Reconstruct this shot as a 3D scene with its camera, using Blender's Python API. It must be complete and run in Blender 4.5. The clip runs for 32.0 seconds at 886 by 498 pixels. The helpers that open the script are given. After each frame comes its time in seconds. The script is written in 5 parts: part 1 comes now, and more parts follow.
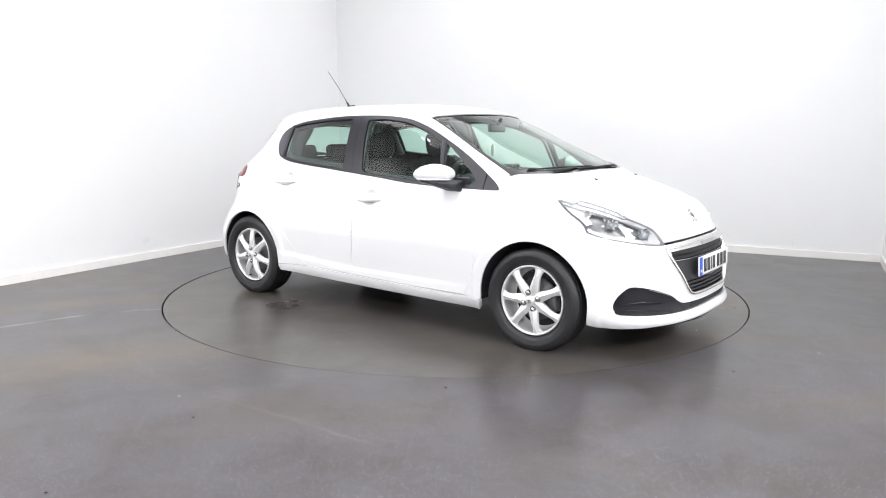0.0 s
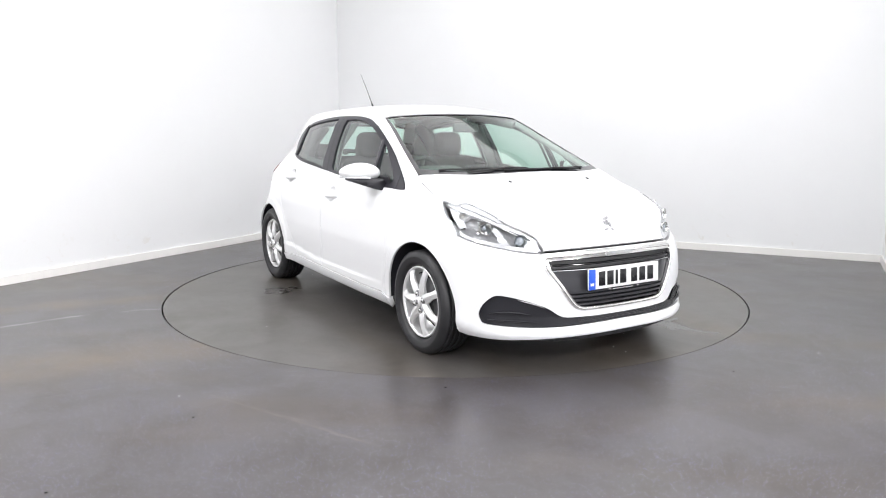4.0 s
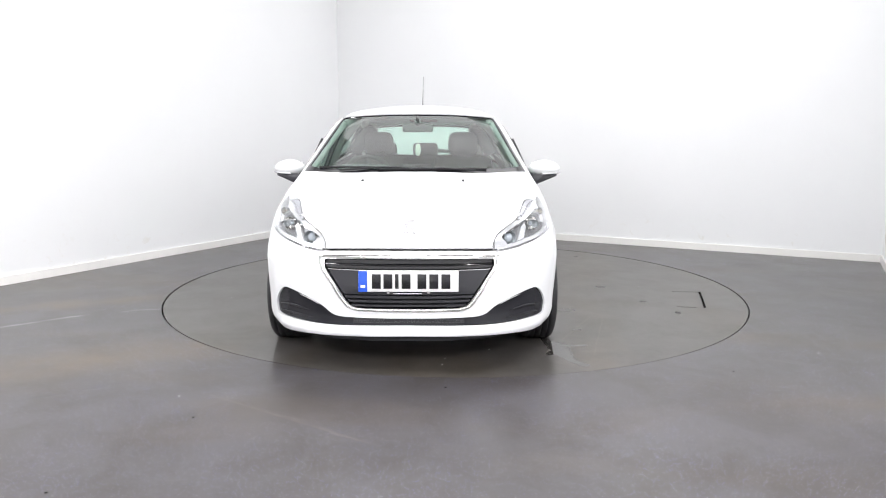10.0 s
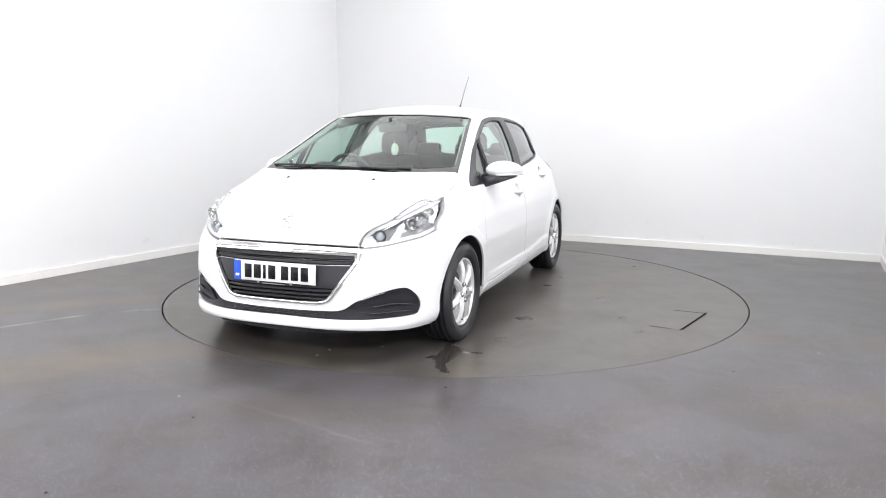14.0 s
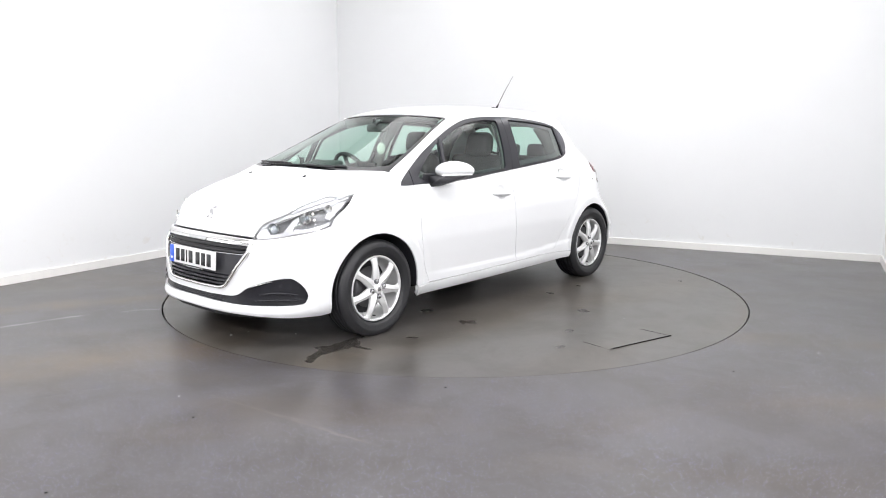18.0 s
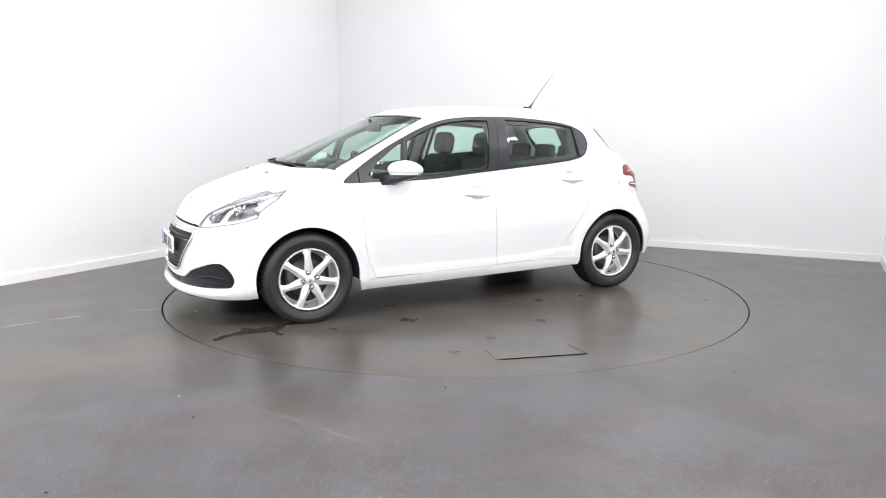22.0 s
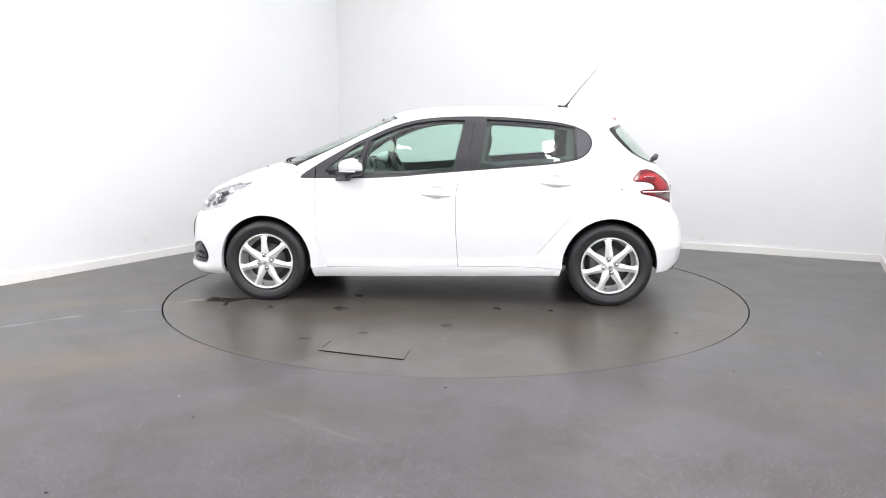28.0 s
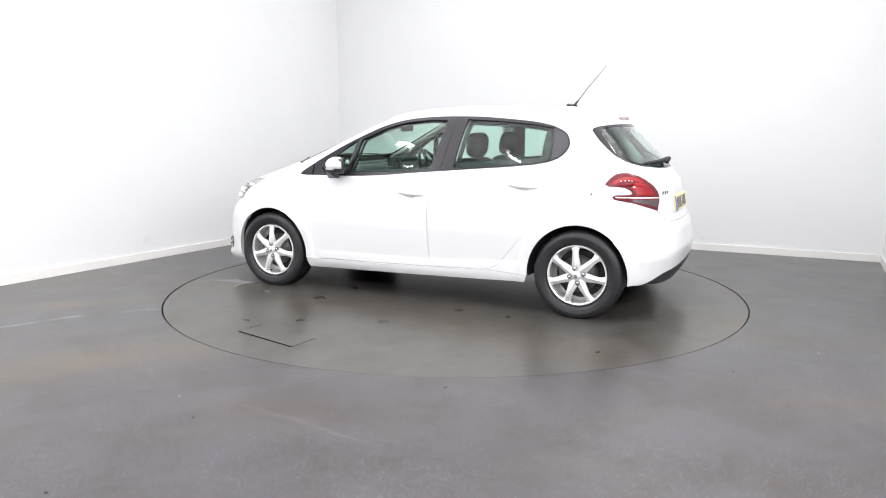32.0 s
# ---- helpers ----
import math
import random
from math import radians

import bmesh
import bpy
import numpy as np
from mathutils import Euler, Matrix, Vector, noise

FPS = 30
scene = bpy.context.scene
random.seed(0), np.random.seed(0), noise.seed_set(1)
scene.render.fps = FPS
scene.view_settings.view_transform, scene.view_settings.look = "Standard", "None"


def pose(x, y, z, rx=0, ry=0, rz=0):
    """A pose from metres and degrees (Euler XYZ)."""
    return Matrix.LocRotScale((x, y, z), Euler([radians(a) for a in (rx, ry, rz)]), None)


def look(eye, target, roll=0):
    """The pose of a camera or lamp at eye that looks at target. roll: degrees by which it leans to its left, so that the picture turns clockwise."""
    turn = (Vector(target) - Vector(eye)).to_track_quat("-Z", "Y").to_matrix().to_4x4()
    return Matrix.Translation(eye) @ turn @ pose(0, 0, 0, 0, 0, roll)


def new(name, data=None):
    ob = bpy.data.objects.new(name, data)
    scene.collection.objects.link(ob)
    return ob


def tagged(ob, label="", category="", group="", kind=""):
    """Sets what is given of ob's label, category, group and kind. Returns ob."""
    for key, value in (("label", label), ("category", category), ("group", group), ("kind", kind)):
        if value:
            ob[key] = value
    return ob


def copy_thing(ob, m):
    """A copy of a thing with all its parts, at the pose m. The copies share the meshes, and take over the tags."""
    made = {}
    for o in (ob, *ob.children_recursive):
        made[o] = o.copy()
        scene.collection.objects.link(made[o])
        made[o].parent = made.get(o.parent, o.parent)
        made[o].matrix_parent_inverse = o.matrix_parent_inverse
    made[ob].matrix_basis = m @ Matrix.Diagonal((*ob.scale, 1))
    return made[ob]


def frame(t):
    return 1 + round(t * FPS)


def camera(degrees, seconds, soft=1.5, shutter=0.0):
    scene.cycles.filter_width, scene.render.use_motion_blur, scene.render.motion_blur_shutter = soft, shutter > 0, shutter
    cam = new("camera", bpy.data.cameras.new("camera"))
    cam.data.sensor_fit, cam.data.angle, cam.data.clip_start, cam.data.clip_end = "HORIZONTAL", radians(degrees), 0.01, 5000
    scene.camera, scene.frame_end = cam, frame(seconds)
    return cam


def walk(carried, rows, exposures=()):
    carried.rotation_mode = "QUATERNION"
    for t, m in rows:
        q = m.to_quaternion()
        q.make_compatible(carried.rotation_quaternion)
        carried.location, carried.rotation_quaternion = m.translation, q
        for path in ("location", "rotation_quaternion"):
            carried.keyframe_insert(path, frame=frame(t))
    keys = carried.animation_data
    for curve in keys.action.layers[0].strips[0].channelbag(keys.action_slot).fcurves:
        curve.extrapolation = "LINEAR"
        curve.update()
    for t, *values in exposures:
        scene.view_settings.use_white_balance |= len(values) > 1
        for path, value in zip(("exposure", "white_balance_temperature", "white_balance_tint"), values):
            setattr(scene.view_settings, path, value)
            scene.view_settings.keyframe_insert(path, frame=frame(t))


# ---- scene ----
# ---------------------------------------------------------------- camera
cam = camera(61.61, 32.0, 1.0)
EYE = (0.0, -5.9124, 1.2769)
TARGET = (-0.0913, 0.009, 0.3128)
walk(cam, [(0.0, look(EYE, TARGET, 0.126)), (32.0, look(EYE, TARGET, 0.126))])
scene.view_settings.exposure = -0.01

# ---------------------------------------------------------------- world and lamps
world = bpy.data.worlds.new("world")
scene.world = world
world.use_nodes = True
world.node_tree.nodes["Background"].inputs[0].default_value = (0.8, 0.9, 1.0, 1)
world.node_tree.nodes["Background"].inputs[1].default_value = 0.05
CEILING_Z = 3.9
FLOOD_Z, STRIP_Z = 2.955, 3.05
# one luminous stretch panel over the turntable; strips over the room's near end are added, unseen fill
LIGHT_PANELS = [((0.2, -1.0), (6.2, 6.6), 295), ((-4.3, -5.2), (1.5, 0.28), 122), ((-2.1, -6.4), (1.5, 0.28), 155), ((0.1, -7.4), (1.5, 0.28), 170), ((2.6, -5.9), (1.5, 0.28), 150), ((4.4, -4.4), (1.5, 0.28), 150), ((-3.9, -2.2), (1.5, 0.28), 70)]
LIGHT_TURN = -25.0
# small flood lights in a ring over the edge of the turntable
FLOODS = [(-2.26, -1.23), (-0.84, -2.12), (1.22, -2.02), (2.50, -0.76), (2.0, 1.5)]
for fx, fy in FLOODS:
    lamp = bpy.data.lights.new("flood_lamp", "AREA")
    lamp.shape, lamp.size, lamp.size_y, lamp.energy, lamp.color = "RECTANGLE", 0.20, 0.16, 6.5, (0.987, 0.981, 1.0)
    new("flood_lamp", lamp).matrix_basis = pose(fx, fy, FLOOD_Z - 0.020, 0, 0, math.degrees(math.atan2(fy, fx)) + 90)
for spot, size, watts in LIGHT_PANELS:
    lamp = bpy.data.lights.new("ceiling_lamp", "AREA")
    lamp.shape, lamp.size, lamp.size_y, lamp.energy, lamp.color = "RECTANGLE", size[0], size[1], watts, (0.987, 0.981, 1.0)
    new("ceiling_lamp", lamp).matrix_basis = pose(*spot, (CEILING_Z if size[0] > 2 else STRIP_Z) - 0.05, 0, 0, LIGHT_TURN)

# ---------------------------------------------------------------- node helpers
def material(name, color, rough=0.5, metal=0.0, spec=0.5, coat=0.0):
    m = bpy.data.materials.new(name)
    m.use_nodes = True
    b = m.node_tree.nodes["Principled BSDF"]
    b.inputs["Base Color"].default_value = (*color, 1)
    b.inputs["Roughness"].default_value = rough
    b.inputs["Metallic"].default_value = metal
    b.inputs["Specular IOR Level"].default_value = spec
    b.inputs["Coat Weight"].default_value = coat
    b.inputs["Coat Roughness"].default_value = 0.03
    return m


class Nodes:
    """Short hand for the nodes of one material."""

    def __init__(self, m):
        self.t = m.node_tree
        self.b = self.t.nodes["Principled BSDF"]

    def add(self, kind, **inputs):
        n = self.t.nodes.new("ShaderNode" + kind)
        for key, value in inputs.items():
            self.put(n, int(key[1:]) if key[0] == "i" and key[1:].isdigit() else key, value)
        return n

    def put(self, n, key, value):
        s = n.inputs[key]
        if hasattr(value, "is_linked"):
            self.t.links.new(value, s)
        else:
            s.default_value = value

    def coords(self):
        return self.add("TexCoord").outputs["Object"]

    def noise(self, vector, scale, detail=4.0, rough=0.55, distort=0.0):
        n = self.add("TexNoise")
        for key, value in (("Vector", vector), ("Scale", scale), ("Detail", detail), ("Roughness", rough), ("Distortion", distort)):
            self.put(n, key, value)
        return n.outputs["Fac"]

    def ramp(self, value, a, b, lo=0.0, hi=1.0):
        n = self.add("MapRange")
        for key, v in ((0, value), (1, a), (2, b), (3, lo), (4, hi)):
            self.put(n, key, v)
        return n.outputs[0]

    def math(self, op, a, b=0.0):
        n = self.add("Math")
        n.operation = op
        self.put(n, 0, a), self.put(n, 1, b)
        return n.outputs[0]

    def mix(self, fac, a, b):
        n = self.add("Mix")
        n.data_type = "RGBA"
        self.put(n, 0, fac)
        for i, v in ((6, a), (7, b)):
            self.put(n, i, (*v, 1) if isinstance(v, tuple) and len(v) == 3 else v)
        return n.outputs[2]

    def bump(self, height, strength, distance=0.002):
        n = self.add("Bump")
        self.put(n, "Height", height), self.put(n, "Strength", strength), self.put(n, "Distance", distance)
        self.put(self.b, "Normal", n.outputs[0])


WALL = material("wall_paint", (0.83, 0.83, 0.825), 0.7)
n = Nodes(WALL)
co = n.coords()
plaster = n.mix(n.ramp(n.noise(co, 1.3, 5.0), 0.3, 0.7), (0.800, 0.806, 0.812), (0.782, 0.790, 0.794))
height = n.add("SeparateXYZ", i0=co).outputs[2]
kicks = n.math("MULTIPLY", n.ramp(height, 0.50, 0.12), n.ramp(n.noise(co, 7.0, 6.0, 0.6, 0.8), 0.60, 0.74, 0.0, 0.5))
n.put(n.b, "Base Color", n.mix(kicks, plaster, (0.66, 0.62, 0.55)))
n.bump(n.noise(co, 90.0, 3.0), 0.08, 0.001)
SKIRT = material("skirting_gloss", (0.82, 0.81, 0.785), 0.35)


def vinyl(name, base, brown, dirt, dark, spills, streaks, flecked):
    """Worn safety vinyl: mottling, dirt, dark spots (x, y, radius), wet spills and streaks (x0, y0, x1, y1, half width) and flecks."""
    m = material(name, base, 0.34, 0, 0.42)
    n = Nodes(m)
    co = n.coords()
    drive = n.add("Mapping", i0=co)
    n.put(drive, 2, (0, 0, radians(-14))), n.put(drive, 3, (0.45, 1.6, 1.0))
    smear = drive.outputs[0]
    mid, fine = n.noise(co, 3.0, 3.0, 0.5), n.noise(co, 60.0, 3.0)
    col = n.mix(n.ramp(mid, 0.2, 0.85), base, tuple(c * 1.18 for c in base))
    col = n.mix(n.ramp(fine, 0.3, 0.75, 0.0, 0.35), col, tuple(c * 0.72 for c in base))
    mask = n.ramp(n.noise(smear, 0.8, 2.0), dirt, dirt + 0.22, 0.0, 1.0)
    col = n.mix(n.math("MULTIPLY", mask, n.ramp(mid, 0.15, 0.8, 0.5, 1.0)), col, brown)
    warp = n.add("TexNoise")
    n.put(warp, "Vector", co), n.put(warp, "Scale", 7.0), n.put(warp, "Detail", 5.0)
    off = n.add("VectorMath")
    off.operation = "MULTIPLY_ADD"
    n.put(off, 0, warp.outputs["Color"]), n.put(off, 1, (0.16, 0.16, 0.0)), n.put(off, 2, co)
    rough = n.ramp(mid, 0.2, 0.85, 0.27, 0.34)
    if dark:
        shade, strength, wet = (0.022, 0.020, 0.019), 0.6, 0.22
        for x, y, r in dark:
            d = n.add("VectorMath")
            d.operation = "DISTANCE"
            n.put(d, 0, off.outputs[0]), n.put(d, 1, (x + 0.08, y + 0.08, 0.0))
            f = n.ramp(d.outputs["Value"], r, r * 0.45, 0.0, strength)
            f = n.math("MULTIPLY", f, n.ramp(n.noise(co, 9.0, 4.0), 0.25, 0.5))
            col = n.mix(f, col, shade)
            rough = n.math("ADD", n.math("MULTIPLY", rough, n.math("SUBTRACT", 1.0, f)), n.math("MULTIPLY", f, wet))
    grime = n.ramp(n.noise(co, 2.6, 9.0, 0.68, 0.6), 0.42, 0.72, 0.0, 0.75)
    col = n.mix(grime, col, tuple(c * 0.34 for c in brown))
    smudge = n.ramp(n.noise(co, 11.0, 7.0, 0.7, 1.0), 0.54, 0.76, 0.0, 0.5)
    col = n.mix(smudge, col, tuple(c * 0.5 for c in base))
    rub = n.ramp(n.noise(smear, 7.0, 6.0, 0.7), 0.56, 0.80, 0.0, 0.4)
    col = n.mix(rub, col, tuple(c * 1.5 for c in base))
    for x0, y0, x1, y1, w, mark in streaks:
        shade, most, wobble, ragged = {"scuff": ((0.36, 0.36, 0.36), 0.6, 0.04, 9.0), "faint": ((0.24, 0.23, 0.22), 0.16, 0.05, 9.0), "dark": ((0.022, 0.020, 0.019), 0.7, 0.02, 9.0), "seam": ((0.17, 0.15, 0.12), 0.34, 0.008, 14.0), "track": (tuple(c * 1.2 for c in brown), 1.0, 0.10, 2.0)}[mark]
        mp = n.add("Mapping")
        mp.vector_type = "TEXTURE"
        n.put(mp, 0, co), n.put(mp, 1, ((x0 + x1) / 2, (y0 + y1) / 2, 0)), n.put(mp, 2, (0, 0, math.atan2(y1 - y0, x1 - x0)))
        sep = n.add("SeparateXYZ", i0=mp.outputs[0])
        half = math.hypot(x1 - x0, y1 - y0) / 2
        wob = n.math("ADD", sep.outputs[1], n.ramp(n.noise(co, 3.5, 2.0), 0.3, 0.7, -wobble / 2, wobble / 2))
        f = n.math("MULTIPLY", n.ramp(n.math("ABSOLUTE", wob), w, w * 0.2), n.ramp(n.math("ABSOLUTE", sep.outputs[0]), half, half * 0.7))
        f = n.math("MULTIPLY", f, n.ramp(n.noise(co, ragged, 4.0), 0.32, 0.62, 0.2 * most, most))
        col = n.mix(f, col, shade)
    film = 0.0
    for x0, y0, x1, y1, w in spills:
        mp = n.add("Mapping")
        mp.vector_type = "TEXTURE"
        n.put(mp, 0, off.outputs[0]), n.put(mp, 1, ((x0 + x1) / 2 + 0.08, (y0 + y1) / 2 + 0.08, 0)), n.put(mp, 2, (0, 0, math.atan2(y1 - y0, x1 - x0)))
        sep = n.add("SeparateXYZ", i0=mp.outputs[0])
        along = n.math("MAXIMUM", n.math("SUBTRACT", n.math("ABSOLUTE", sep.outputs[0]), math.hypot(x1 - x0, y1 - y0) / 2), 0.0)
        d = n.math("SQRT", n.math("ADD", n.math("POWER", along, 2.0), n.math("POWER", sep.outputs[1], 2.0)))
        film = n.math("MAXIMUM", film, n.ramp(d, w, w * 0.55))
    if spills:
        col = n.mix(n.math("MULTIPLY", film, 0.65), col, (0.016, 0.015, 0.014))
        rough = n.math("ADD", n.math("MULTIPLY", rough, n.math("SUBTRACT", 1.0, film)), n.math("MULTIPLY", film, 0.06))
        n.put(n.b, "Specular IOR Level", n.math("ADD", 0.42, n.math("MULTIPLY", film, 0.58)))
    if flecked:
        v = n.add("TexVoronoi", Vector=co, Scale=150.0)
        tone = n.add("SeparateColor", i0=v.outputs["Color"])
        f = n.math("MULTIPLY", n.ramp(v.outputs["Distance"], 0.25, 0.17), n.math("GREATER_THAN", tone.outputs[0], 0.56))
        f = n.math("MULTIPLY", f, n.ramp(n.noise(co, 1.6, 3.0), 0.32, 0.62, 0.15, 0.9))
        col = n.mix(f, col, n.mix(tone.outputs[1], (0.17, 0.17, 0.66), (0.70, 0.70, 0.80)))
    n.put(n.b, "Base Color", col)
    n.put(n.b, "Roughness", rough)
    n.bump(n.noise(co, 220.0, 2.0), 0.10, 0.001)
    return m


FLOOR = vinyl("floor_vinyl", (0.064, 0.060, 0.062), (0.085, 0.064, 0.039), 0.52, [], [],
              [(-4.6, -1.56, -2.10, -0.32, 0.20, "track"), (-4.6, -3.46, -1.15, -1.44, 0.34, "track"), (-3.05, -1.40, -2.50, -0.94, 0.022, "scuff"), (-2.36, -0.88, -2.06, -0.77, 0.014, "scuff"), (-2.98, -0.58, -2.84, -0.37, 0.010, "dark"), (-2.10, -2.62, -1.60, -2.27, 0.012, "dark"), (-2.02, -2.50, -1.80, -2.38, 0.006, "dark"), (-1.26, -2.44, -0.25, -3.10, 0.009, "seam"), (-0.95, -2.62, -0.30, -3.05, 0.014, "faint"), (1.68, -1.83, 2.22, -2.11, 0.007, "seam")], True)
WET_SPILLS = [(1.45, 0.50, 1.58, 0.55, 0.030), (1.60, 0.57, 1.80, 0.60, 0.062), (1.66, 0.62, 1.63, 0.74, 0.026), (1.74, 0.57, 1.79, 0.52, 0.030), (1.82, 0.61, 1.93, 0.64, 0.042), (1.96, 0.65, 2.03, 0.68, 0.030)]
DISC_SPOTS = [(0.84, 1.57, 0.05), (0.48, 1.42, 0.06), (1.30, 0.77, 0.03), (-0.35, 0.69, 0.04), (-0.74, 0.72, 0.04), (-1.485, 1.237, 0.03), (0.80, 0.76, 0.04), (0.73, 0.37, 0.05)]
DISC_STREAKS = [(1.95, 0.42, 0.84, 0.97, 0.006, "seam"), (1.9, 0.75, 0.9, 1.02, 0.005, "seam")]
DISC_FACE = vinyl("disc_vinyl", (0.076, 0.071, 0.067), (0.094, 0.077, 0.058), 0.44,
                  [(-0.60, -1.30, 0.17), (0.77, 0.79, 0.07), (-0.05, 1.19, 0.07), (-0.65, -1.11, 0.07), *DISC_SPOTS],
                  WET_SPILLS, DISC_STREAKS, False)
PIT = material("pit_dark", (0.012, 0.012, 0.012), 0.9, 0, 0.08)
PAINT = material("white_car_paint", (0.755, 0.76, 0.77), 0.35, 0, 0.4, 0.5)
TYRE = material("tyre_rubber", (0.020, 0.020, 0.022), 0.42, 0, 0.4)


CHROME = material("chrome", (0.82, 0.815, 0.80), 0.14, 1.0)
POCKET = material("satin_pocket_plastic", (0.016, 0.016, 0.020), 0.25, 0, 0.35)
FRIT = material("black_frit", (0.012, 0.012, 0.014), 0.14, 0, 0.45)
RED_DARK = material("dark_red_edge", (0.10, 0.008, 0.012), 0.2, 0, 0.5, 0.5)
RED_BRIGHT = material("bright_red_lens", (0.34, 0.008, 0.014), 0.15, 0, 0.4, 0.3)
STEEL = material("brushed_steel", (0.62, 0.62, 0.63), 0.25, 1.0)
EMBLEM = material("satin_emblem", (0.42, 0.42, 0.43), 0.28, 0.9)
STEEL_DARK = material("dark_steel", (0.13, 0.13, 0.135), 0.45, 0.7)
# darker copy of the alloy, for recess shade put into colour
ALLOY_DARK = material("shaded_alloy", (0.17, 0.17, 0.18), 0.5, 0.4)
ALLOY = material("silver_alloy", (0.76, 0.76, 0.76), 0.34, 0.45, 0.5, 0.2)
BLACK = material("black_plastic", (0.012, 0.012, 0.014), 0.55)
BLACK_GLOSS = material("gloss_black", (0.010, 0.010, 0.012), 0.15)
TRIM = material("grained_plastic", (0.026, 0.026, 0.031), 0.42)
TRIM_GLOSS = material("satin_trim", (0.014, 0.0135, 0.019), 0.30)
# satin trim again, its bluish-grey reflection put into the colour
TRIM_SHEEN = material("corner_trim_sheen", (0.060, 0.059, 0.072), 0.35)
CABIN = material("cabin_plastic", (0.050, 0.052, 0.052), 0.55)
CABIN_GLOSS = material("leather_black", (0.02, 0.02, 0.022), 0.4)
CLOTH = material("seat_cloth", (0.026, 0.026, 0.028), 0.9, 0, 0.2)
LINING = material("pale_lining", (0.40, 0.41, 0.40), 0.85, 0, 0.2)
PLATE_WHITE = material("plate_white", (0.78, 0.78, 0.77), 0.35)
PLATE_YELLOW = material("plate_yellow", (0.82, 0.70, 0.28), 0.35)
PLATE_BLUE = material("plate_blue", (0.02, 0.10, 0.62), 0.35)
RED_LENS = material("red_lens", (0.14, 0.004, 0.010), 0.2, 0, 0.3, 0.15)
LENS_WHITE = material("white_lens", (0.80, 0.80, 0.80), 0.15, 0, 0.6, 0.6)
LENS = material("clear_lens", (0.72, 0.73, 0.74), 0.12, 0.3, 0.6, 0.6)
BRAKE = material("dull_brake_lens", (0.42, 0.30, 0.30), 0.2)
SMOKE = material("smoked_lens", (0.075, 0.045, 0.05), 0.12, 0, 0.6, 0.6)
AMBER = material("amber_bulb", (0.80, 0.76, 0.70), 0.2)
LENS_BALL = material("projector_lens", (0.46, 0.50, 0.54), 0.08, 0.3, 0.8, 0.6)
LAMP_TUB = material("lamp_tub", (0.22, 0.22, 0.225), 0.3, 0.3)
SEAM = material("seam_rubber", (0.26, 0.25, 0.235), 0.7)
LAMP_MID = material("lamp_mid_grey", (0.46, 0.46, 0.475), 0.22, 0.35)
AERIAL = material("aerial_grey", (0.14, 0.14, 0.14), 0.5)
LAMP_SILVER = material("lamp_silver", (0.70, 0.70, 0.705), 0.22, 0.45)
MIRROR = material("mirror_silver", (0.9, 0.9, 0.9), 0.02, 1.0)
FRESH = material("freshener_card", (0.82, 0.82, 0.74), 0.7)


def thin_glass(name, tint, least, power, most):
    """A pane: tinted see-through with a plain glass sheen."""
    m = material(name, tint, 0.0)
    n = Nodes(m)
    clear = n.add("BsdfTransparent", Color=(*tint, 1))
    shine = n.add("BsdfGlossy", Roughness=0.01, Color=(1, 1, 1, 1))
    facing = n.add("LayerWeight", Blend=0.5).outputs["Facing"]
    sheen = n.math("MULTIPLY_ADD", n.math("POWER", facing, power), most)
    n.put(sheen.node, 2, least)
    mix = n.add("MixShader", i0=sheen, i1=clear.outputs[0], i2=shine.outputs[0])
    n.t.links.new(mix.outputs[0], n.t.nodes["Material Output"].inputs["Surface"])
    return m


SCREEN_GLASS = thin_glass("coated_green_glass", (0.72, 0.87, 0.80), 0.012, 5.0, 1.0)
GLASS = thin_glass("green_glass", (0.71, 0.88, 0.81), 0.035, 3.2, 0.95)
LAMP_GLASS = thin_glass("lamp_glass", (0.96, 0.97, 0.98), 0.02, 5.0, 0.8)


# ---------------------------------------------------------------- mesh helpers
def part(name, bm, mat, parent=None, label="", smooth=True):
    """Links a bmesh as one mesh object under a thing or part."""
    me = bpy.data.meshes.new(name)
    bm.to_mesh(me)
    bm.free()
    for m in mat if isinstance(mat, (list, tuple)) else [mat]:
        me.materials.append(m)
    me.polygons.foreach_set("use_smooth", [smooth] * len(me.polygons))
    ob = new(name, me)
    ob.parent = parent
    if label:
        ob["label"] = label
    return ob


def prism(bm, ring, z0, z1):
    """An upright block on a ring of (x, y)."""
    lo = [bm.verts.new((x, y, z0)) for x, y in ring]
    hi = [bm.verts.new((x, y, z1)) for x, y in ring]
    n = len(ring)
    bm.faces.new(lo[::-1]), bm.faces.new(hi)
    for i in range(n):
        bm.faces.new((lo[i], lo[(i + 1) % n], hi[(i + 1) % n], hi[i]))
    return bm


def box(bm, size, at=(0, 0, 0), turn=(0, 0, 0), bevel=0.0):
    m = pose(*at, *turn) @ Matrix.Diagonal((*size, 1))
    made = bmesh.ops.create_cube(bm, size=1, matrix=m)["verts"]
    if bevel:
        es = list({e for v in made for e in v.link_edges})
        bmesh.ops.bevel(bm, geom=es, offset=bevel, segments=2, affect="EDGES", profile=0.6)
    return bm


# ---------------------------------------------------------------- room
CORNER, RIGHT_CORNER = Vector((-1.51, 3.89)), Vector((4.15, 1.25))
BACK = (RIGHT_CORNER - CORNER).normalized()
OUT = Vector((BACK.y, -BACK.x))
LEFT = Vector((-0.487, -0.873)).normalized()
PLAN = [CORNER, RIGHT_CORNER, RIGHT_CORNER + OUT * 3, RIGHT_CORNER + OUT * 3 + BACK * 4, RIGHT_CORNER + OUT * 10.5 + BACK * 4, CORNER + LEFT * 13.5]
DISC_R = 2.221


